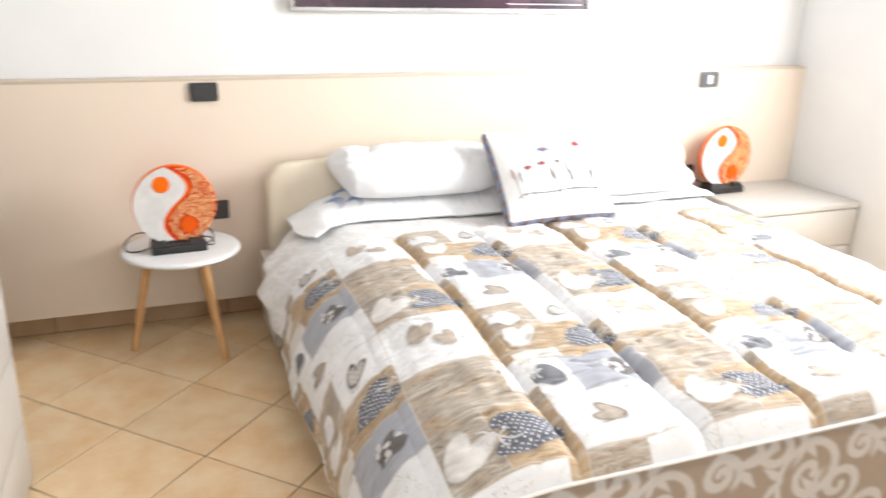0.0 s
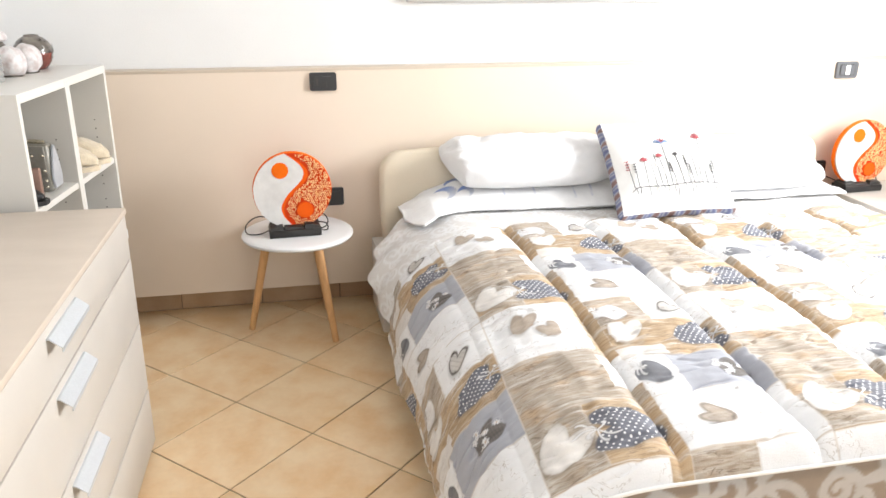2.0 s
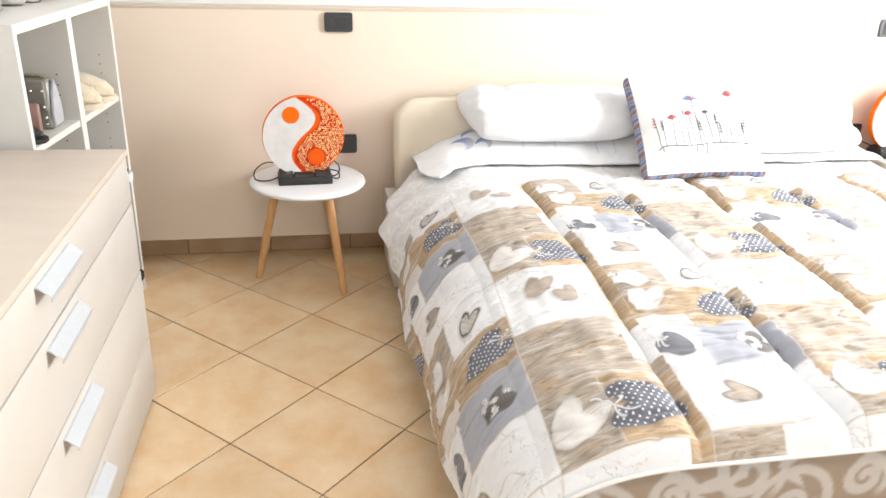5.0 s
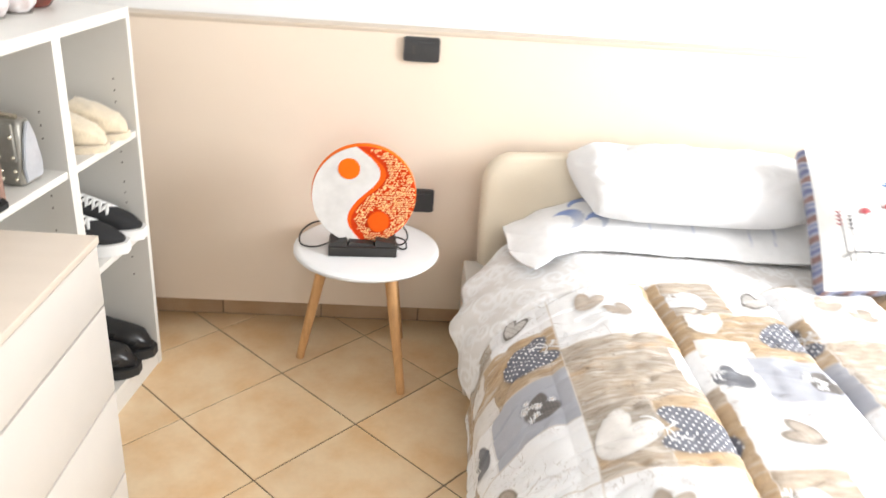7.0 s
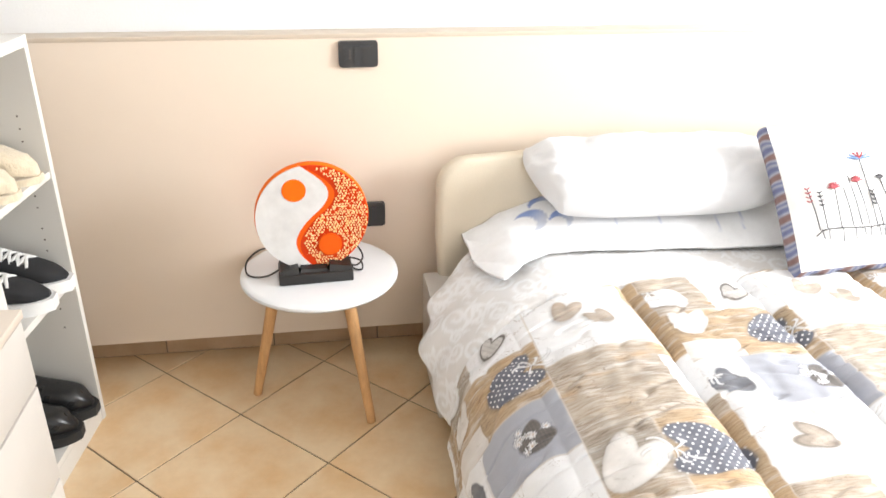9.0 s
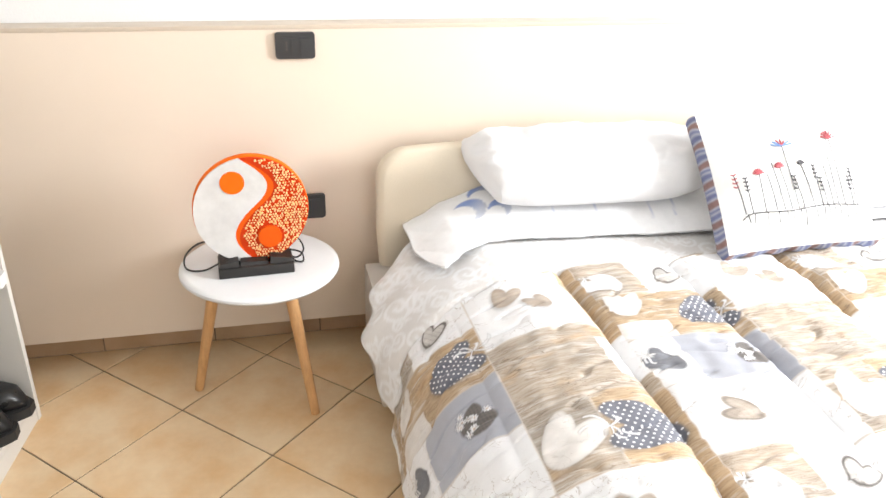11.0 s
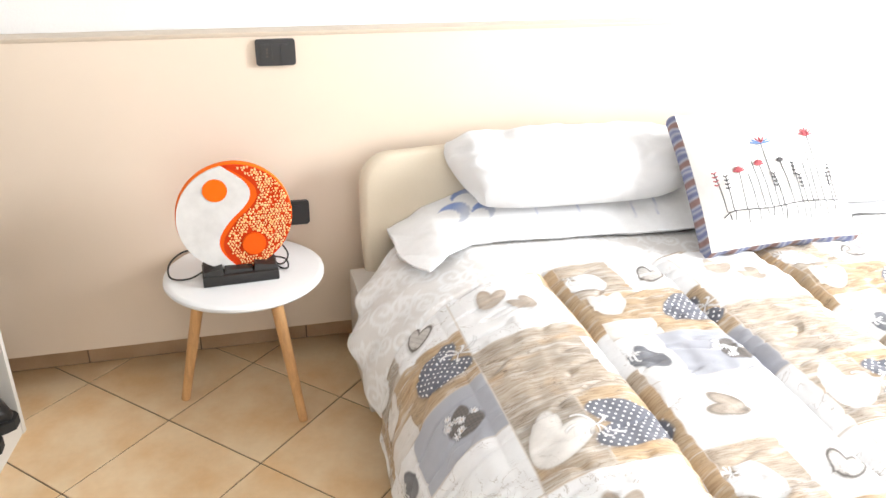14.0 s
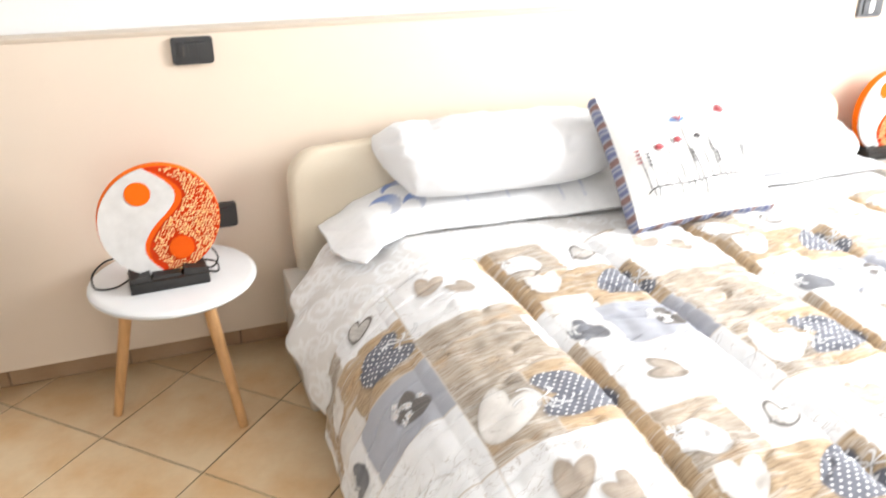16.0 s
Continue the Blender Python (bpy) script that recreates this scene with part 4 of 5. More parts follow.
def pillow(name, m, w, d, h, mat, label, seed, lean=False):
    n = 70
    g = np.linspace(-1, 1, n)
    u, v = np.meshgrid(g, g, indexing="ij")
    flap = np.where(u < 0, np.clip((-u - 0.76) / 0.24, 0, 1), 0) if lean else 0 * u
    th = h * (np.clip(1 - np.abs(u) ** 4.2, 0, 1) ** 0.5) * (1 - 0.12 * flap) * (np.clip(1 - np.abs(v) ** 2.6, 0, 1) ** 0.6)
    x = u * w / 2 * (1 - 0.05 * (1 - v ** 2) * np.abs(u) ** 4 * -1 + -0.03 * np.abs(v) ** 6)
    y = v * d / 2 * (1 - 0.30 * np.abs(u) ** 5 * (1 - flap)) + 0.02 * u ** 4
    x = x + flap * 0.036 * (1 - v) + flap * 0.02 * np.clip(v, 0, 1)
    y = y - flap * 0.03 * np.clip(v, 0, 1)
    y = y - flap * 0.007 * (1 + v) + flap * 0.014 * (1 - v)
    wr = 0.012 * waves(u * 2, v, seed, 4) + 0.006 * waves(u * 2.5, v * 1.5, seed + 1, 9) + 0.004 * np.abs(waves(u * 2, v, seed + 5, 14)) + 0.006 * np.sin(u * 24 + 4 * v) * np.abs(u) ** 5
    fold = np.abs(waves(u * 1.3 + 0.4 * v, v * 0.8 - 0.5 * u, seed + 20, 3.2, 1))
    wr = wr - 0.006 * np.exp(-(fold / 0.09) ** 2) + 0.0035 * np.sin(v * 17 + 5 * u + 3 * waves(u, v, seed + 2, 3, 1)) * np.exp(-((u + 0.68) / 0.13) ** 2) * (1 if lean else 0)
    body = np.clip(th / h * 2, 0, 1)
    top = np.stack([x, y, th * 0.62 + wr * body], -1)
    low = np.stack([x, y, -th * 0.38 + wr * body * 0.5], -1)
    bm = bmesh.new()
    vt = [[bm.verts.new(top[i, j]) for j in range(n)] for i in range(n)]
    vb = [[vt[i][j] if i in (0, n - 1) or j in (0, n - 1) else bm.verts.new(low[i, j]) for j in range(n)] for i in range(n)]
    for i in range(n - 1):
        for j in range(n - 1):
            bm.faces.new((vt[i][j], vt[i + 1][j], vt[i + 1][j + 1], vt[i][j + 1]))
            bm.faces.new((vb[i][j], vb[i][j + 1], vb[i + 1][j + 1], vb[i + 1][j]))
    ob = part(name, bm, mat)
    ob.matrix_world = m
    return tagged(ob, label, "pillow", group="bed pillows")


pillow("pillow", pose(0.82, -0.20, 0.640, 31, 0, -2), 0.72, 0.265, 0.130, M["cotton"], "plump white cotton pillow against the headboard", 3, True)
pillow("pillow", pose(1.71, -0.215, 0.575, 14, 1, 0), 0.74, 0.34, 0.10, M["cotton"], "white cotton pillow behind the square cushion", 9)


# ---------------------------------------------------------------- square cushion
def cushion(m, w, h, d):
    t = thing("cushion", m, "square white cushion with embroidered flowers and a striped edge", "cushion")
    n = 40
    g = np.linspace(-1, 1, n)
    u, v = np.meshgrid(g, g, indexing="ij")
    dome = 0.046 * (1 - u ** 4) * (1 - v ** 4)
    x, z = u * w / 2 * (1 - 0.035 * (1 - v ** 2)), h / 2 + v * h / 2 * (1 - 0.035 * (1 - u ** 2))
    wob = 0.004 * waves(u, v, 4, 7)
    front = np.stack([x, -d / 2 - dome - wob, z], -1)
    back = np.stack([x, d / 2 + dome * 0.6 + wob, z], -1)
    part("front_panel", sheet_mesh("front_panel", front, n, n, M["cushion"], None), None, t)
    part("back_panel", sheet_mesh("back_panel", back[::-1], n, n, M["cushion"], None), None, t)
    k = 260
    s = np.linspace(0, 4, k)
    px = np.where(s < 1, -1 + 2 * s, np.where(s < 2, 1, np.where(s < 3, 1 - 2 * (s - 2), -1)))
    pz = np.where(s < 1, -1, np.where(s < 2, -1 + 2 * (s - 1), np.where(s < 3, 1, 1 - 2 * (s - 3))))
    bx, bz = px * w / 2 * (1 - 0.035 * (1 - pz ** 2)), h / 2 + pz * h / 2 * (1 - 0.035 * (1 - px ** 2))
    dep = np.linspace(-d / 2, d / 2, 7)
    co = np.stack([bx[:, None] + 0 * dep, 0 * bx[:, None] + dep, bz[:, None] + 0 * dep], -1)
    puff = 0.006 * (1 - (2 * dep / d) ** 2)[None, :] * (1 + 0.6 * np.sin(s * 41))[:, None]
    co[..., 0] += puff * px[:, None]
    co[..., 2] += puff * pz[:, None]
    cyc = np.mod(np.arange(k), 9)
    brown, blue, pale = (0.27, 0.165, 0.15), (0.17, 0.19, 0.33), (0.40, 0.42, 0.50)
    pal = np.array([brown, brown, brown, pale, blue, pale, blue, blue, pale])
    part("edge_band", sheet_mesh("edge_band", co, k, 7, M["band"], np.repeat(pal[cyc][:, None, :], 7, 1)), None, t, "striped blue and red edge band")

    def surf(x, z):
        a, b = 2 * x / w, (z - h / 2) * 2 / h
        return -d / 2 - 0.046 * (1 - a ** 4) * (1 - b ** 4) - 0.0035

    def stitch(pts, r, mat, name="stem"):
        part(name, tube([(x, surf(x, z), z) for x, z in pts], r, 5, 3), mat, t)

    rng = random.Random(8)
    base = 0.095
    stitch([(-0.185, base - 0.014), (-0.155, base), (-0.05, base - 0.004), (0.05, base + 0.004), (0.17, base)], 0.0015, M["thread"], "ground_line")
    stems = [(-0.162, 0.105, "spike"), (-0.145, 0.092, "spike"), (-0.112, 0.10, "bud"), (-0.082, 0.098, "plain"), (-0.06, 0.13, "plain"), (-0.04, 0.113, "small"), (-0.02, 0.172, "star"),
             (-0.004, 0.085, "spike"), (0.026, 0.118, "grey"), (0.05, 0.11, "spike"), (0.064, 0.075, "spike"), (0.082, 0.11, "plain"), (0.097, 0.14, "plain"), (0.118, 0.186, "tulip"),
             (0.146, 0.075, "spike"), (0.158, 0.098, "spike")]
    for x, tall, kind in stems:
        x = x * 1.04 - 0.006
        lean = rng.uniform(-0.012, 0.004)
        stitch([(x, base), (x + lean * 0.3, base + tall * 0.5), (x + lean, base + tall)], 0.0014, M["thread"])
        stitch([(x + 0.004, base), (x + 0.004 + rng.uniform(-0.004, 0.004), base - rng.uniform(0.02, 0.045))], 0.0012, M["thread"], "root")
        tx, tz = x + lean, base + tall
        if kind == "spike":
            for i in range(4):
                for sgn in (-1, 1):
                    stitch([(tx, tz - 0.011 * i), (tx + sgn * 0.006, tz - 0.011 * i + 0.004)], 0.0018, M["thread_red"] if x < -0.16 else M["thread"], "bud")
        elif kind in ("bud", "small", "tulip", "star", "grey"):
            size = {"bud": 0.016, "small": 0.015, "tulip": 0.024, "star": 0.032, "grey": 0.011}[kind]
            for j in range(7):
                ang = radians(15 + 25 * j)
                mat = M["thread"] if kind == "grey" else M["thread_blue"] if (kind == "star" and j in (0, 1, 5, 6)) else M["thread_red"]
                stitch([(tx, tz), (tx + size * math.cos(ang), tz + size * math.sin(ang) * (0.6 if kind == "star" else 1.0))], 0.0022 if size > 0.01 else 0.0014, mat, "petal")
    return t


cushion(pose(1.305, -0.522, 0.489, -41, 0, 2), 0.46, 0.385, 0.05)


# ---------------------------------------------------------------- nightstand in the corner
def nightstand(m, w, d, h):
    t = thing("nightstand", m, "low pale beige nightstand with drawers in the corner", "nightstand")
    part("body", box(0.005, w - 0.005, 0.02, d, 0.03, h - 0.025), M["beige_lam"], t, smooth=False)
    part("top", box(0, w, 0, d, h - 0.025, h, 0.003), M["beige_lam"], t)
    part("plinth", box(0.02, w - 0.02, 0.04, d - 0.01, 0, 0.03), M["beige_lam"], t, smooth=False)
    for z0, z1 in ((0.035, 0.22), (0.224, h - 0.03)):
        part("drawer_front", box(0.006, w - 0.006, 0.002, 0.02, z0, z1, 0.002), M["beige_lam"], t)
    return t


nightstand(pose(2.275, -0.47, 0), 0.62, 0.465, 0.425)
disc_lamp(pose(2.386, -0.112, 0.426, 0, 0, 2), "orange and white yin yang disc lamp on the nightstand", 11)


# ---------------------------------------------------------------- dresser
def dresser(m, length, depth, h):
    t = thing("dresser", m, "beige laminate chest of drawers with aluminium pulls", "dresser")
    part("body", box(0.003, length - 0.003, 0.034, depth, 0.01, h - 0.016), M["beige_lam"], t, smooth=False)
    part("top", box(-0.002, length + 0.002, -0.004, depth + 0.004, h - 0.016, h, 0.002), M["beige_top"], t, "smooth beige top")
    for z0, z1 in ((0.012, 0.185), (0.190, 0.392), (0.397, 0.588), (0.593, h - 0.021)):
        fr = part("drawer_front", box(0.0, length, 0.0, 0.018, z0, z1, 0.002), M["beige_lam"], t)
        zc, c = z1 - 0.03, length - 0.63
        prof = [(0.0, 0.013), (-0.005, 0.013), (-0.027, -0.006), (-0.027, -0.015), (-0.0245, -0.015), (-0.0245, -0.0055), (-0.004, 0.010), (0.0, 0.010)]
        part("handle", ring_loft([[(x, y, zc + z) for y, z in prof] for x in (c - 0.1, c + 0.1)]), M["alu"], fr, "brushed aluminium pull")
    return t


dresser(pose(-0.592, -2.25, 0, 0, 0, 88.1), 1.34, 0.44, 0.735)


# ---------------------------------------------------------------- shelf units
SH_ANG, SH_W, SH_D, SH_H = 82.3, 0.338, 0.28, 1.036
SH_F0 = Vector((-0.687, -0.2, 0))
SH_X = Vector((math.cos(radians(SH_ANG)), math.sin(radians(SH_ANG)), 0))
SHELVES = (0.052, 0.425, 0.705)


def shelf_unit(m, label):
    t = thing("bookcase", m, label, "bookcase", group="white bookcases")
    w, d, h, k = SH_W, SH_D, SH_H, 0.017
    part("side_panel", box(0, k, 0, d, 0, h, 0.0008), M["white_lam"], t, smooth=False)
    part("side_panel", box(w - k, w, 0, d, 0, h, 0.0008), M["white_lam"], t, smooth=False)
    part("top_panel", box(k, w - k, 0, d, h - k - 0.008, h, 0.0008), M["white_lam"], t, smooth=False)
    part("back_panel", box(k, w - k, d - 0.006, d - 0.001, 0.03, h - 0.026), M["white_lam"], t, smooth=False)
    part("plinth", box(k, w - k, 0.004, 0.018, 0, SHELVES[0] - 0.0005), M["white_lam"], t, smooth=False)
    for z in SHELVES:
        part("shelf", box(k + 0.0005, w - k - 0.0005, 0.004, d - 0.007, z, z + 0.018, 0.0008), M["white_lam"], t, smooth=False)
    hole = mesh_of("peg_hole", moved(lathe([(0, -0.0006), (0.0023, -0.0006), (0.0023, 0.0006), (0, 0.0006)], 10), Matrix.Rotation(radians(90), 4, "Y")), M["dark"])
    for z0 in SHELVES[1:]:
        for dz in (-0.13, -0.075, -0.045, 0.09, 0.12, 0.15):
            for x in (k + 0.0004, w - k - 0.0004):
                for y in (0.05, 0.235):
                    o = part("peg_hole", hole, None, t)
                    o.location = (x, y, z0 + dz)
    return t


def on_shelf(i, x, y, z, turn=0):
    """A pose in unit i (0: the one by the wall), x along its front, y into it."""
    o = SH_F0 - SH_X * SH_W * (i + 1)
    return pose(o.x, o.y, 0, 0, 0, SH_ANG) @ pose(x, y, z, 0, 0, turn)


shelf_unit(on_shelf(0, 0, 0, 0), "narrow white open bookcase holding shoes and slippers")
shelf_unit(on_shelf(1, 0, 0, 0), "narrow white open bookcase holding a handbag")


def shoe_shape(length, wide, heights, zs0=0.0, n=20, seg=20, flat=0.5):
    """A lofted upper along x from heel to toe; heights: (place along, height) pairs."""
    rings = []
    for i in range(n + 1):
        s = i / n
        w = wide * (0.70 + 0.30 * math.sin(math.pi * min(1, 0.15 + s * 0.8))) * (1 - max(0, (s - 0.80) / 0.2) ** 2.2 * 0.72) * (1 - max(0, (0.12 - s) / 0.12) ** 2 * 0.5)
        h = float(np.interp(s, [p[0] for p in heights], [p[1] for p in heights]))
        ring = []
        for j in range(seg):
            a = 2 * math.pi * j / seg
            c, sn = math.cos(a), math.sin(a)
            ring.append((s * length, w / 2 * math.copysign(abs(c) ** 0.75, c), zs0 + h * flat + h * flat * math.copysign(abs(sn) ** 0.7, sn)))
        rings.append(ring)
    return ring_loft(rings)


def sole_shape(length, wide, z0, z1, n=20, grow=0.005):
    out = []
    for i in range(n + 1):
        s = i / n
        w = wide * (0.70 + 0.30 * math.sin(math.pi * min(1, 0.15 + s * 0.8))) * (1 - max(0, (s - 0.80) / 0.2) ** 2.2 * 0.70) * (1 - max(0, (0.12 - s) / 0.12) ** 2 * 0.5) + grow * 2
        out.append((s * (length + grow * 2) - grow, w / 2))
    loop = [(x, w) for x, w in out] + [(x, -w) for x, w in out[::-1]]
    bm = ring_loft([[(x, y, z0) for x, y in loop], [(x, y, (z0 + z1) / 2) for x, y in loop], [(x, y, z1) for x, y in loop]])
    return bm


def sneaker(m):
    t = thing("sneaker", m, "black canvas sneaker with white laces and sole", "shoe", group="sneakers on the shelf")
    part("sole", sole_shape(0.265, 0.092, 0, 0.03), M["rubber"], t, "white rubber sole")
    part("upper", shoe_shape(0.26, 0.088, ((0, 0.08), (0.12, 0.09), (0.35, 0.085), (0.6, 0.065), (0.8, 0.045), (1, 0.02)), 0.022), M["canvas"], t)
    for i in range(6):
        x = 0.075 + 0.018 * i
        z = 0.110 - 0.0055 * i
        for sgn in (-1, 1):
            part("lace", tube([(x, -0.03 * sgn, z - 0.010), (x + 0.008, 0, z + 0.003), (x + 0.018, 0.03 * sgn, z - 0.014)], 0.0048, 6, 3), M["lace"], t, "thick white lace")
    return t


def boot(m):
    t = thing("laced_shoe", m, "black polished leather laced shoe", "shoe", group="black leather shoes")
    part("sole", sole_shape(0.285, 0.1, 0, 0.026), M["black_rubber"], t, "black rubber sole")
    part("heel", box(0.0, 0.075, -0.036, 0.036, -0.0, 0.024, 0.004), M["black_rubber"], t)
    part("upper", shoe_shape(0.28, 0.096, ((0, 0.105), (0.15, 0.11), (0.35, 0.10), (0.55, 0.078), (0.75, 0.066), (0.9, 0.056), (1, 0.02)), 0.02), M["shoe_leather"], t)
    for i in range(4):
        x = 0.085 + 0.02 * i
        part("lace", tube([(x, -0.034, 0.112 - 0.008 * i), (x + 0.004, 0, 0.126 - 0.009 * i), (x, 0.034, 0.112 - 0.008 * i)], 0.003, 6, 3), M["cable"], t)
    part("lace_loop", tube([(0.09, -0.02, 0.12), (0.06, -0.045, 0.17), (0.09, -0.06, 0.14), (0.13, -0.04, 0.10)], 0.0022, 6, 5), M["cable"], t, "loose black lace")
    return t


def slipper(m):
    t = thing("slipper", m, "fluffy cream house slipper", "slipper", group="slippers on the shelf")
    part("sole", sole_shape(0.25, 0.095, 0, 0.016), M["plush"], t)
    bm = shoe_shape(0.25, 0.1, ((0, 0.04), (0.2, 0.045), (0.38, 0.055), (0.5, 0.080), (0.7, 0.068), (0.9, 0.046), (1, 0.022)), 0.014, n=28, seg=28)
    for v in bm.verts:
        v.co += Vector((noise.noise(v.co * 70), noise.noise(v.co * 70 + Vector((5, 0, 0))), noise.noise(v.co * 70 + Vector((0, 9, 0))))) * 0.004
    part("upper", bm, M["plush"], t)
    return t


def toe_out(i, x, z, turn=0):
    """A shoe on a shelf of unit i with its toe to the front edge."""
    return on_shelf(i, x, 0.245, z, -90 + turn)


for x, tn in ((0.115, 8), (0.23, 6)):
    slipper(toe_out(0, x, SHELVES[2] + 0.018, tn))
for x, tn in ((0.135, 8), (0.25, 3)):
    sneaker(toe_out(0, x, SHELVES[1] + 0.018, tn))
for x, tn in ((0.13, 8), (0.25, 3)):
    boot(on_shelf(0, x, 0.27, SHELVES[0] + 0.018, -90 + tn))


def handbag(m):
    t = thing("handbag", m, "pewter leather handbag with metal studs", "bag")
    w, d, h = 0.21, 0.07, 0.138
    body = box(-w / 2, w / 2, -d / 2, d / 2, 0, h, 0.012, 3)
    for v in body.verts:
        k = v.co.z / h
        v.co.y *= 1.12 - 0.45 * k
        v.co.x *= 1.0 - 0.06 * k
    part("body", body, M["bag"], t)
    for sx in (-1, 1):
        side = [(-0.028, 0.01), (0.028, 0.01), (0.033, 0.04), (0.02, 0.1), (0.005, 0.134), (-0.005, 0.134), (-0.02, 0.1), (-0.033, 0.04)]
        b = slab(side, -0.006, 0.0, 0.002)
        part("side_gusset", moved(b, Matrix.Translation((sx * (w / 2 + (0.004 if sx < 0 else -0.002)), 0, 0)) @ Matrix.Rotation(radians(90), 4, "Z")), M["bag_side"], t, "silver side gusset")
    flap = part("flap", box(-w / 2 + 0.01, w / 2 - 0.01, -d / 2 - 0.006, -d / 2 + 0.004, 0.055, h, 0.004), M["bag"], t)
    stud = mesh_of("stud", lathe([(0, 0.004), (0.0022, 0.0034), (0.0042, 0.0012), (0.0045, 0), (0, 0)], 12), M["stud"])
    for i in range(7):
        for z in (0.018, 0.036, 0.066, 0.11):
            o = part("stud", stud, None, flap)
            o.matrix_basis = pose(-0.09 + 0.03 * i, -d / 2 - (0.006 if z > 0.05 else 0.004), z, 90, 0, 0)
    part("clasp", moved(lathe([(0, 0.008), (0.008, 0.006), (0.011, 0), (0, 0)], 16), Matrix.Translation((0, -d / 2 - 0.006, 0.056)) @ Matrix.Rotation(radians(90), 4, "X")), M["stud"], flap)
    part("chain", tube([(-0.08, 0, h), (-0.05, -0.012, h + 0.006), (0, 0.008, h + 0.004), (0.05, -0.006, h + 0.008), (0.085, 0, h + 0.004)], 0.006, 8), M["stud"], t, "gold chain strap")
    for x in (-0.085, -0.06, -0.03):
        part("ring", moved(tube([(0.011 * math.cos(k * 0.5236), 0, 0.011 * math.sin(k * 0.5236)) for k in range(13)], 0.0026, 6, 1), Matrix.Translation((x, -0.02, h + 0.008)) @ Matrix.Rotation(x * 20, 4, "Z")), M["stud"], t, "gold strap ring")
    return t


handbag(on_shelf(1, 0.24, 0.135, SHELVES[2] + 0.018, -90))


def wallet(m):
    t = thing("wallet", m, "upright brown leather purse", "purse")
    part("body", box(-0.045, 0.045, -0.013, 0.013, 0, 0.092, 0.005), M["brown"], t)
    part("clasp", box(-0.012, 0.012, -0.016, -0.012, 0.05, 0.07, 0.002), M["stud"], t)
    return t


wallet(on_shelf(1, 0.115, 0.07, SHELVES[2] + 0.0185, -80))


def flat_shoe(m):
    t = thing("flat_shoe", m, "black leather flat shoe beside the handbag", "shoe")
    part("sole", sole_shape(0.24, 0.085, 0, 0.012), M["black_rubber"], t)
    part("upper", shoe_shape(0.235, 0.08, ((0, 0.05), (0.2, 0.045), (0.5, 0.035), (0.75, 0.045), (1, 0.018)), 0.01), M["shoe_leather"], t)
    return t


flat_shoe(on_shelf(1, 0.075, 0.245, SHELVES[2] + 0.018, -88))


# ---------------------------------------------------------------- ornaments on top of the bookcases
def vase(m):
    t = thing("vase", m, "round brown glazed vase with silver pattern", "vase")
    part("body", lathe([(0, 0), (0.038, 0), (0.044, 0.004), (0.062, 0.028), (0.071, 0.062), (0.070, 0.066), (0, 0.066)], 40), M["red_glaze"], t, "red glazed lower half")
    part("shoulder", lathe([(0.069, 0.0655), (0.0712, 0.067), (0.069, 0.085), (0.058, 0.108), (0.042, 0.122), (0.028, 0.128), (0.026, 0.134), (0.020, 0.134), (0.018, 0.124), (0, 0.12)], 40), M["glaze"], t, "grey-brown glazed shoulder")
    for k in range(5):
        a0 = 6.283 * k / 5
        part("silver_scroll", tube([((0.0725 - 0.012 * (z - 0.07) ** 2 * 100) * math.cos(a0 + 0.35 * math.sin(z * 90)), (0.0725 - 0.012 * (z - 0.07) ** 2 * 100) * math.sin(a0 + 0.35 * math.sin(z * 90)), z)
                                    for z in (0.045, 0.055, 0.065, 0.075, 0.085, 0.095)], 0.0022, 6, 3), M["tin"], t)
    return t


def shell_ornament(m, k):
    t = thing("ornament", m, "white ceramic ornament with reddish speckles", "ornament")
    bm = bmesh.new()
    bmesh.ops.create_icosphere(bm, subdivisions=4, radius=1)
    for v in bm.verts:
        r = 1 + 0.10 * noise.noise(v.co * 2.2 + Vector((k, 0, 0)))
        v.co = Vector((v.co.x * 0.047 * r, v.co.y * 0.042 * r, max(-0.036, v.co.z * 0.048 * r) + 0.04))
    part("body", bm, M["ceramic"], t)
    part("foot", lathe([(0, 0), (0.03, 0), (0.032, 0.004), (0.024, 0.01), (0, 0.01)], 24), M["glaze"], t, "brown foot ring")
    return t


def tin_box(m):
    t = thing("tin_can", m, "small ribbed silver tin can", "tin")
    prof = [(0, 0), (0.036, 0)]
    for i in range(6):
        prof += [(0.038, 0.004 + i * 0.013), (0.038, 0.009 + i * 0.013), (0.0355, 0.011 + i * 0.013), (0.0355, 0.015 + i * 0.013)]
    prof += [(0.037, 0.088), (0.0, 0.088)]
    part("body", lathe(prof, 36), M["tin"], t)
    return t


def bottle(m):
    t = thing("bottle", m, "small white jar with a dark base", "jar")
    part("foot", lathe([(0, 0), (0.03, 0), (0.031, 0.01), (0, 0.01)], 28), M["brown"], t)
    part("body", lathe([(0, 0.01), (0.03, 0.01), (0.031, 0.06), (0.026, 0.07), (0, 0.07)], 28), M["ceramic"], t)
    part("cap", lathe([(0, 0.07), (0.022, 0.07), (0.022, 0.095), (0, 0.097)], 24), M["glaze"], t, "brown cap")
    return t


vase(on_shelf(0, 0.225, 0.175, SH_H) @ Matrix.Scale(0.8, 4))
shell_ornament(on_shelf(0, 0.135, 0.16, SH_H, 10), 1)
shell_ornament(on_shelf(0, 0.045, 0.17, SH_H, 60), 2)


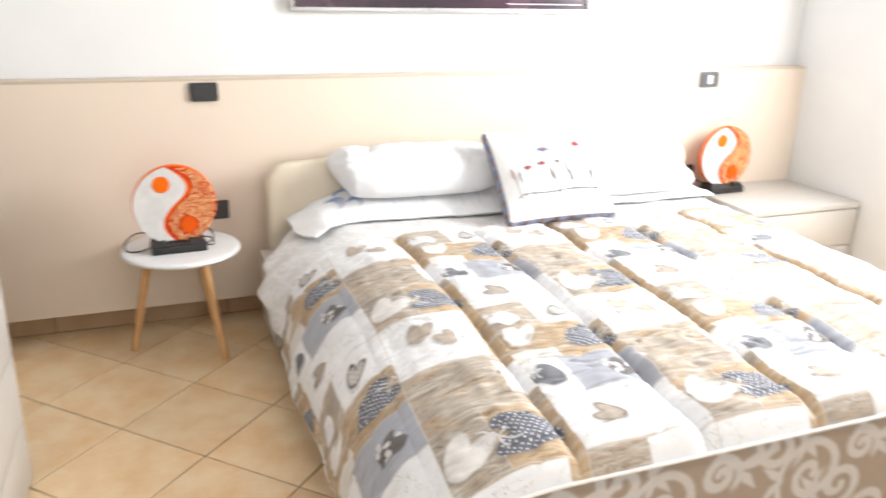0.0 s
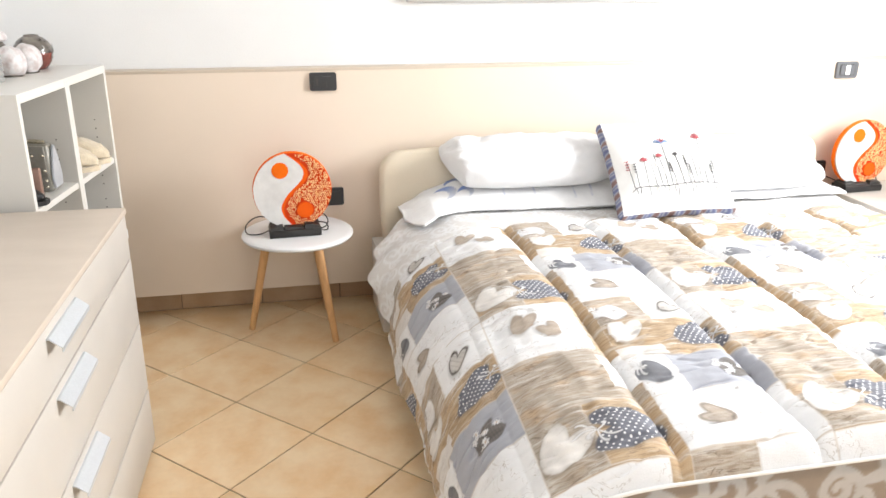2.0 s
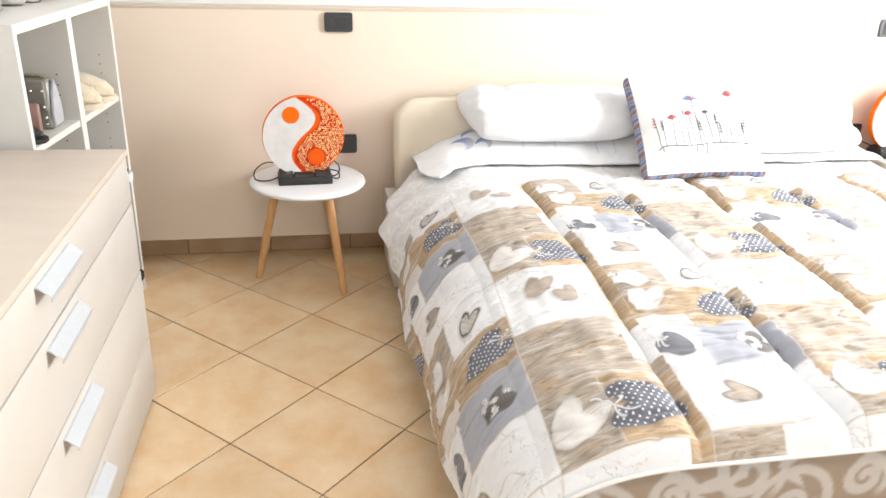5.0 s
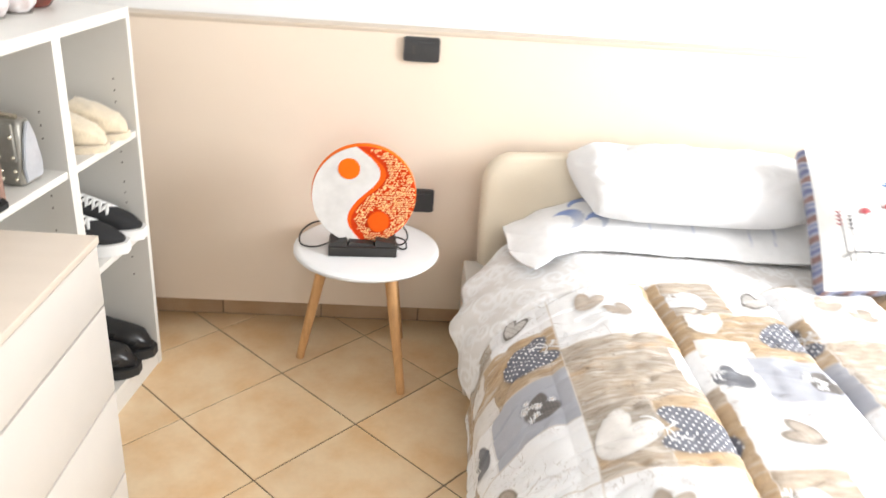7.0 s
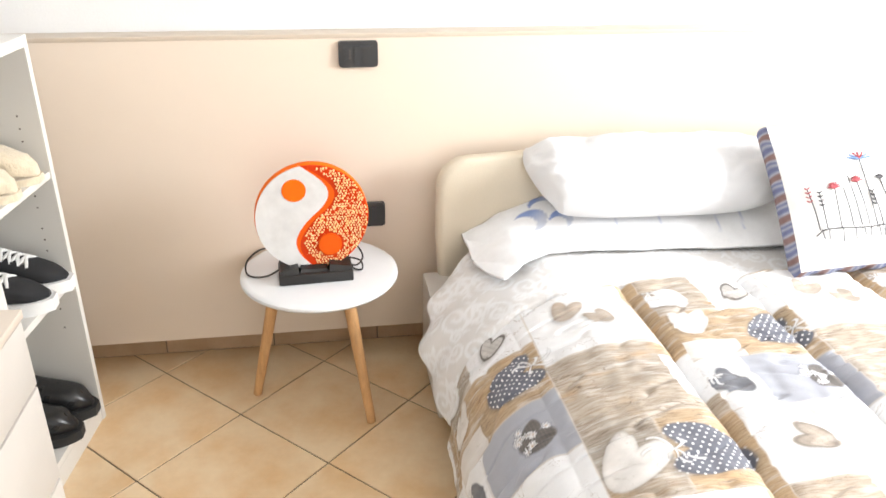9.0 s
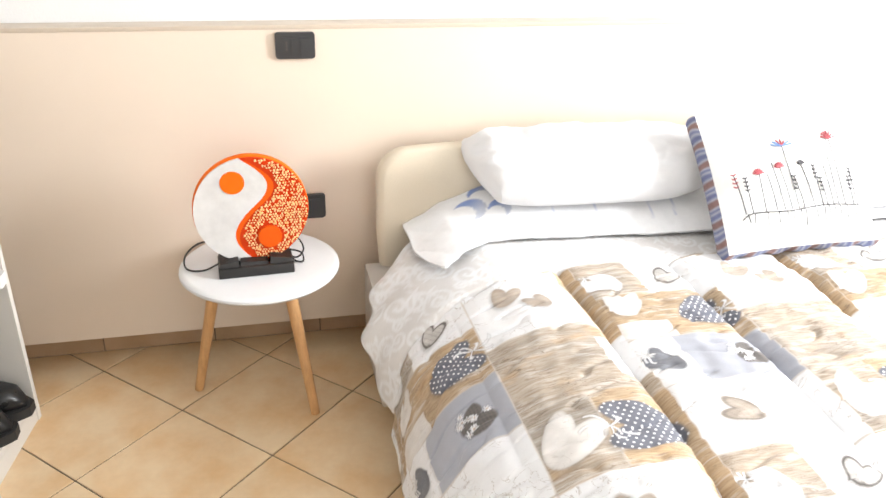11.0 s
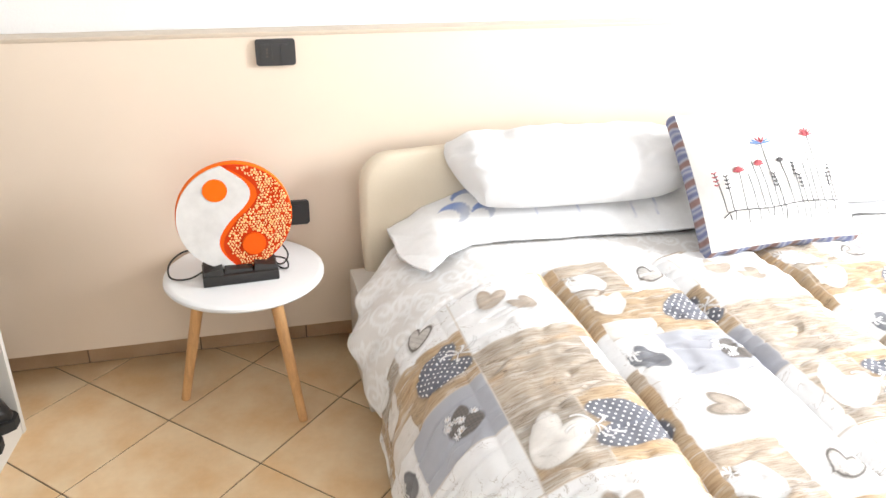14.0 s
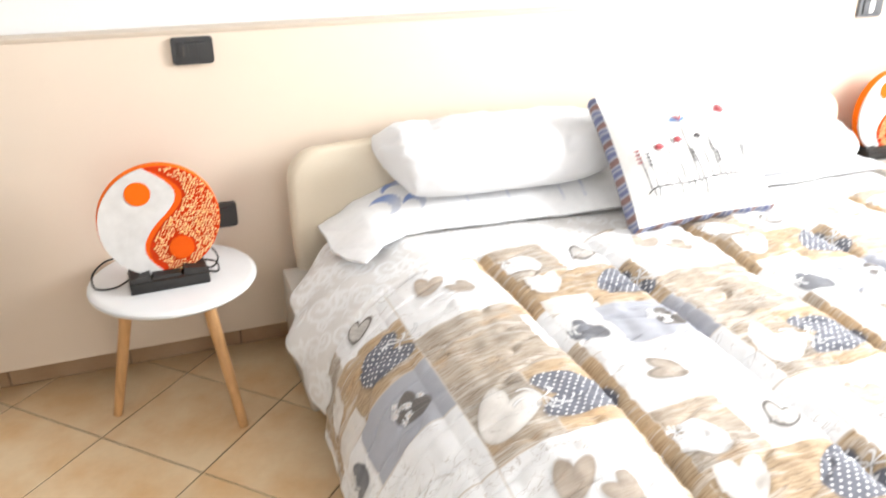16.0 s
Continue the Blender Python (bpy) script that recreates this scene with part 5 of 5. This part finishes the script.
def lidded_jar(m):
    t = thing("lidded_jar", m, "dark glass jar with a pinkish stoneware lid", "jar")
    part("body", lathe([(0, 0), (0.03, 0), (0.034, 0.006), (0.036, 0.05), (0.032, 0.085), (0.024, 0.096), (0, 0.096)], 32), M["glaze"], t)
    part("lid", lathe([(0, 0.0965), (0.034, 0.0965), (0.04, 0.102), (0.04, 0.112), (0.032, 0.122), (0.014, 0.128), (0.012, 0.138), (0.008, 0.143), (0, 0.143)], 32), M["ceramic"], t, "pinkish speckled lid")
    return t


lidded_jar(on_shelf(0, 0.11, 0.24, SH_H))
tin_box(on_shelf(1, 0.25, 0.175, SH_H))
bottle(on_shelf(1, 0.165, 0.165, SH_H))

# ---------------------------------------------------------------- skirting tiles and floor tiles
skirting = thing("baseboard", pose(0, 0, 0), "brown ceramic skirting tiles along the wall", "baseboard", kind="structure")
skirt_mesh = mesh_of("skirting_tile", box(-0.162, 0.162, -0.009, 0, 0.002, 0.0885, 0.0015, 1), M["skirt"])
x = -0.567 - 0.328 * 0.5
while x < X1:
    if x - 0.163 > X0 and x + 0.163 < X1:
        o = part("skirting_tile", skirt_mesh, None, skirting)
        o.location = (x, 0.1065, 0)
    x += 0.328
part("joint_bed", box(X0, X1, 0.1, 0.1064, 0, 0.086), M["grout"], skirting, "dark grout")

floor = tagged(part("floor", box(X0, X1, Y0, Y1, -0.2, -0.003), M["grout"], smooth=False), "beige ceramic floor tiles laid diagonally with dark joints", "floor", kind="structure")
TS, TO = 0.333, Vector((-0.085, -0.48))
half = TS / 2 - 0.0021
tile_mesh = mesh_of("tile", box(-half, half, -half, half, -0.008, 0.0, 0.0012, 1), M["tile"], smooth=False)
C45 = math.sqrt(0.5)
for i in range(-14, 15):
    for j in range(-14, 15):
        cx, cy = TO.x + ((i + 0.5) - (j + 0.5)) * TS * C45, TO.y + ((i + 0.5) + (j + 0.5)) * TS * C45
        reach = TS * C45
        if cx + reach < X0 + 0.02 or cx - reach > X1 - 0.02 or cy + reach < Y0 + 0.02 or cy - reach > Y1 - 0.02:
            continue
        m = pose(cx, cy, 0, 0, 0, 45)
        if cx - reach > X0 and cx + reach < X1 and cy - reach > Y0 and cy + reach < Y1:
            o = part("tile", tile_mesh, None, floor)
            o.location, o.rotation_euler = (cx, cy, 0), (0, 0, radians(45))
            continue
        bm = bmesh.new()
        bm.from_mesh(tile_mesh)
        inv = m.inverted()
        for p, nrm in (((X0, 0, 0), (-1, 0, 0)), ((X1, 0, 0), (1, 0, 0)), ((0, Y0, 0), (0, -1, 0)), ((0, Y1, 0), (0, 1, 0))):
            bmesh.ops.bisect_plane(bm, geom=bm.verts[:] + bm.edges[:] + bm.faces[:], plane_co=inv @ Vector(p), plane_no=inv.to_3x3() @ Vector(nrm), clear_outer=True)
        if bm.faces:
            o = part("tile", bm, M["tile"], floor, smooth=False)
            o.location, o.rotation_euler = (cx, cy, 0), (0, 0, radians(45))
        else:
            bm.free()
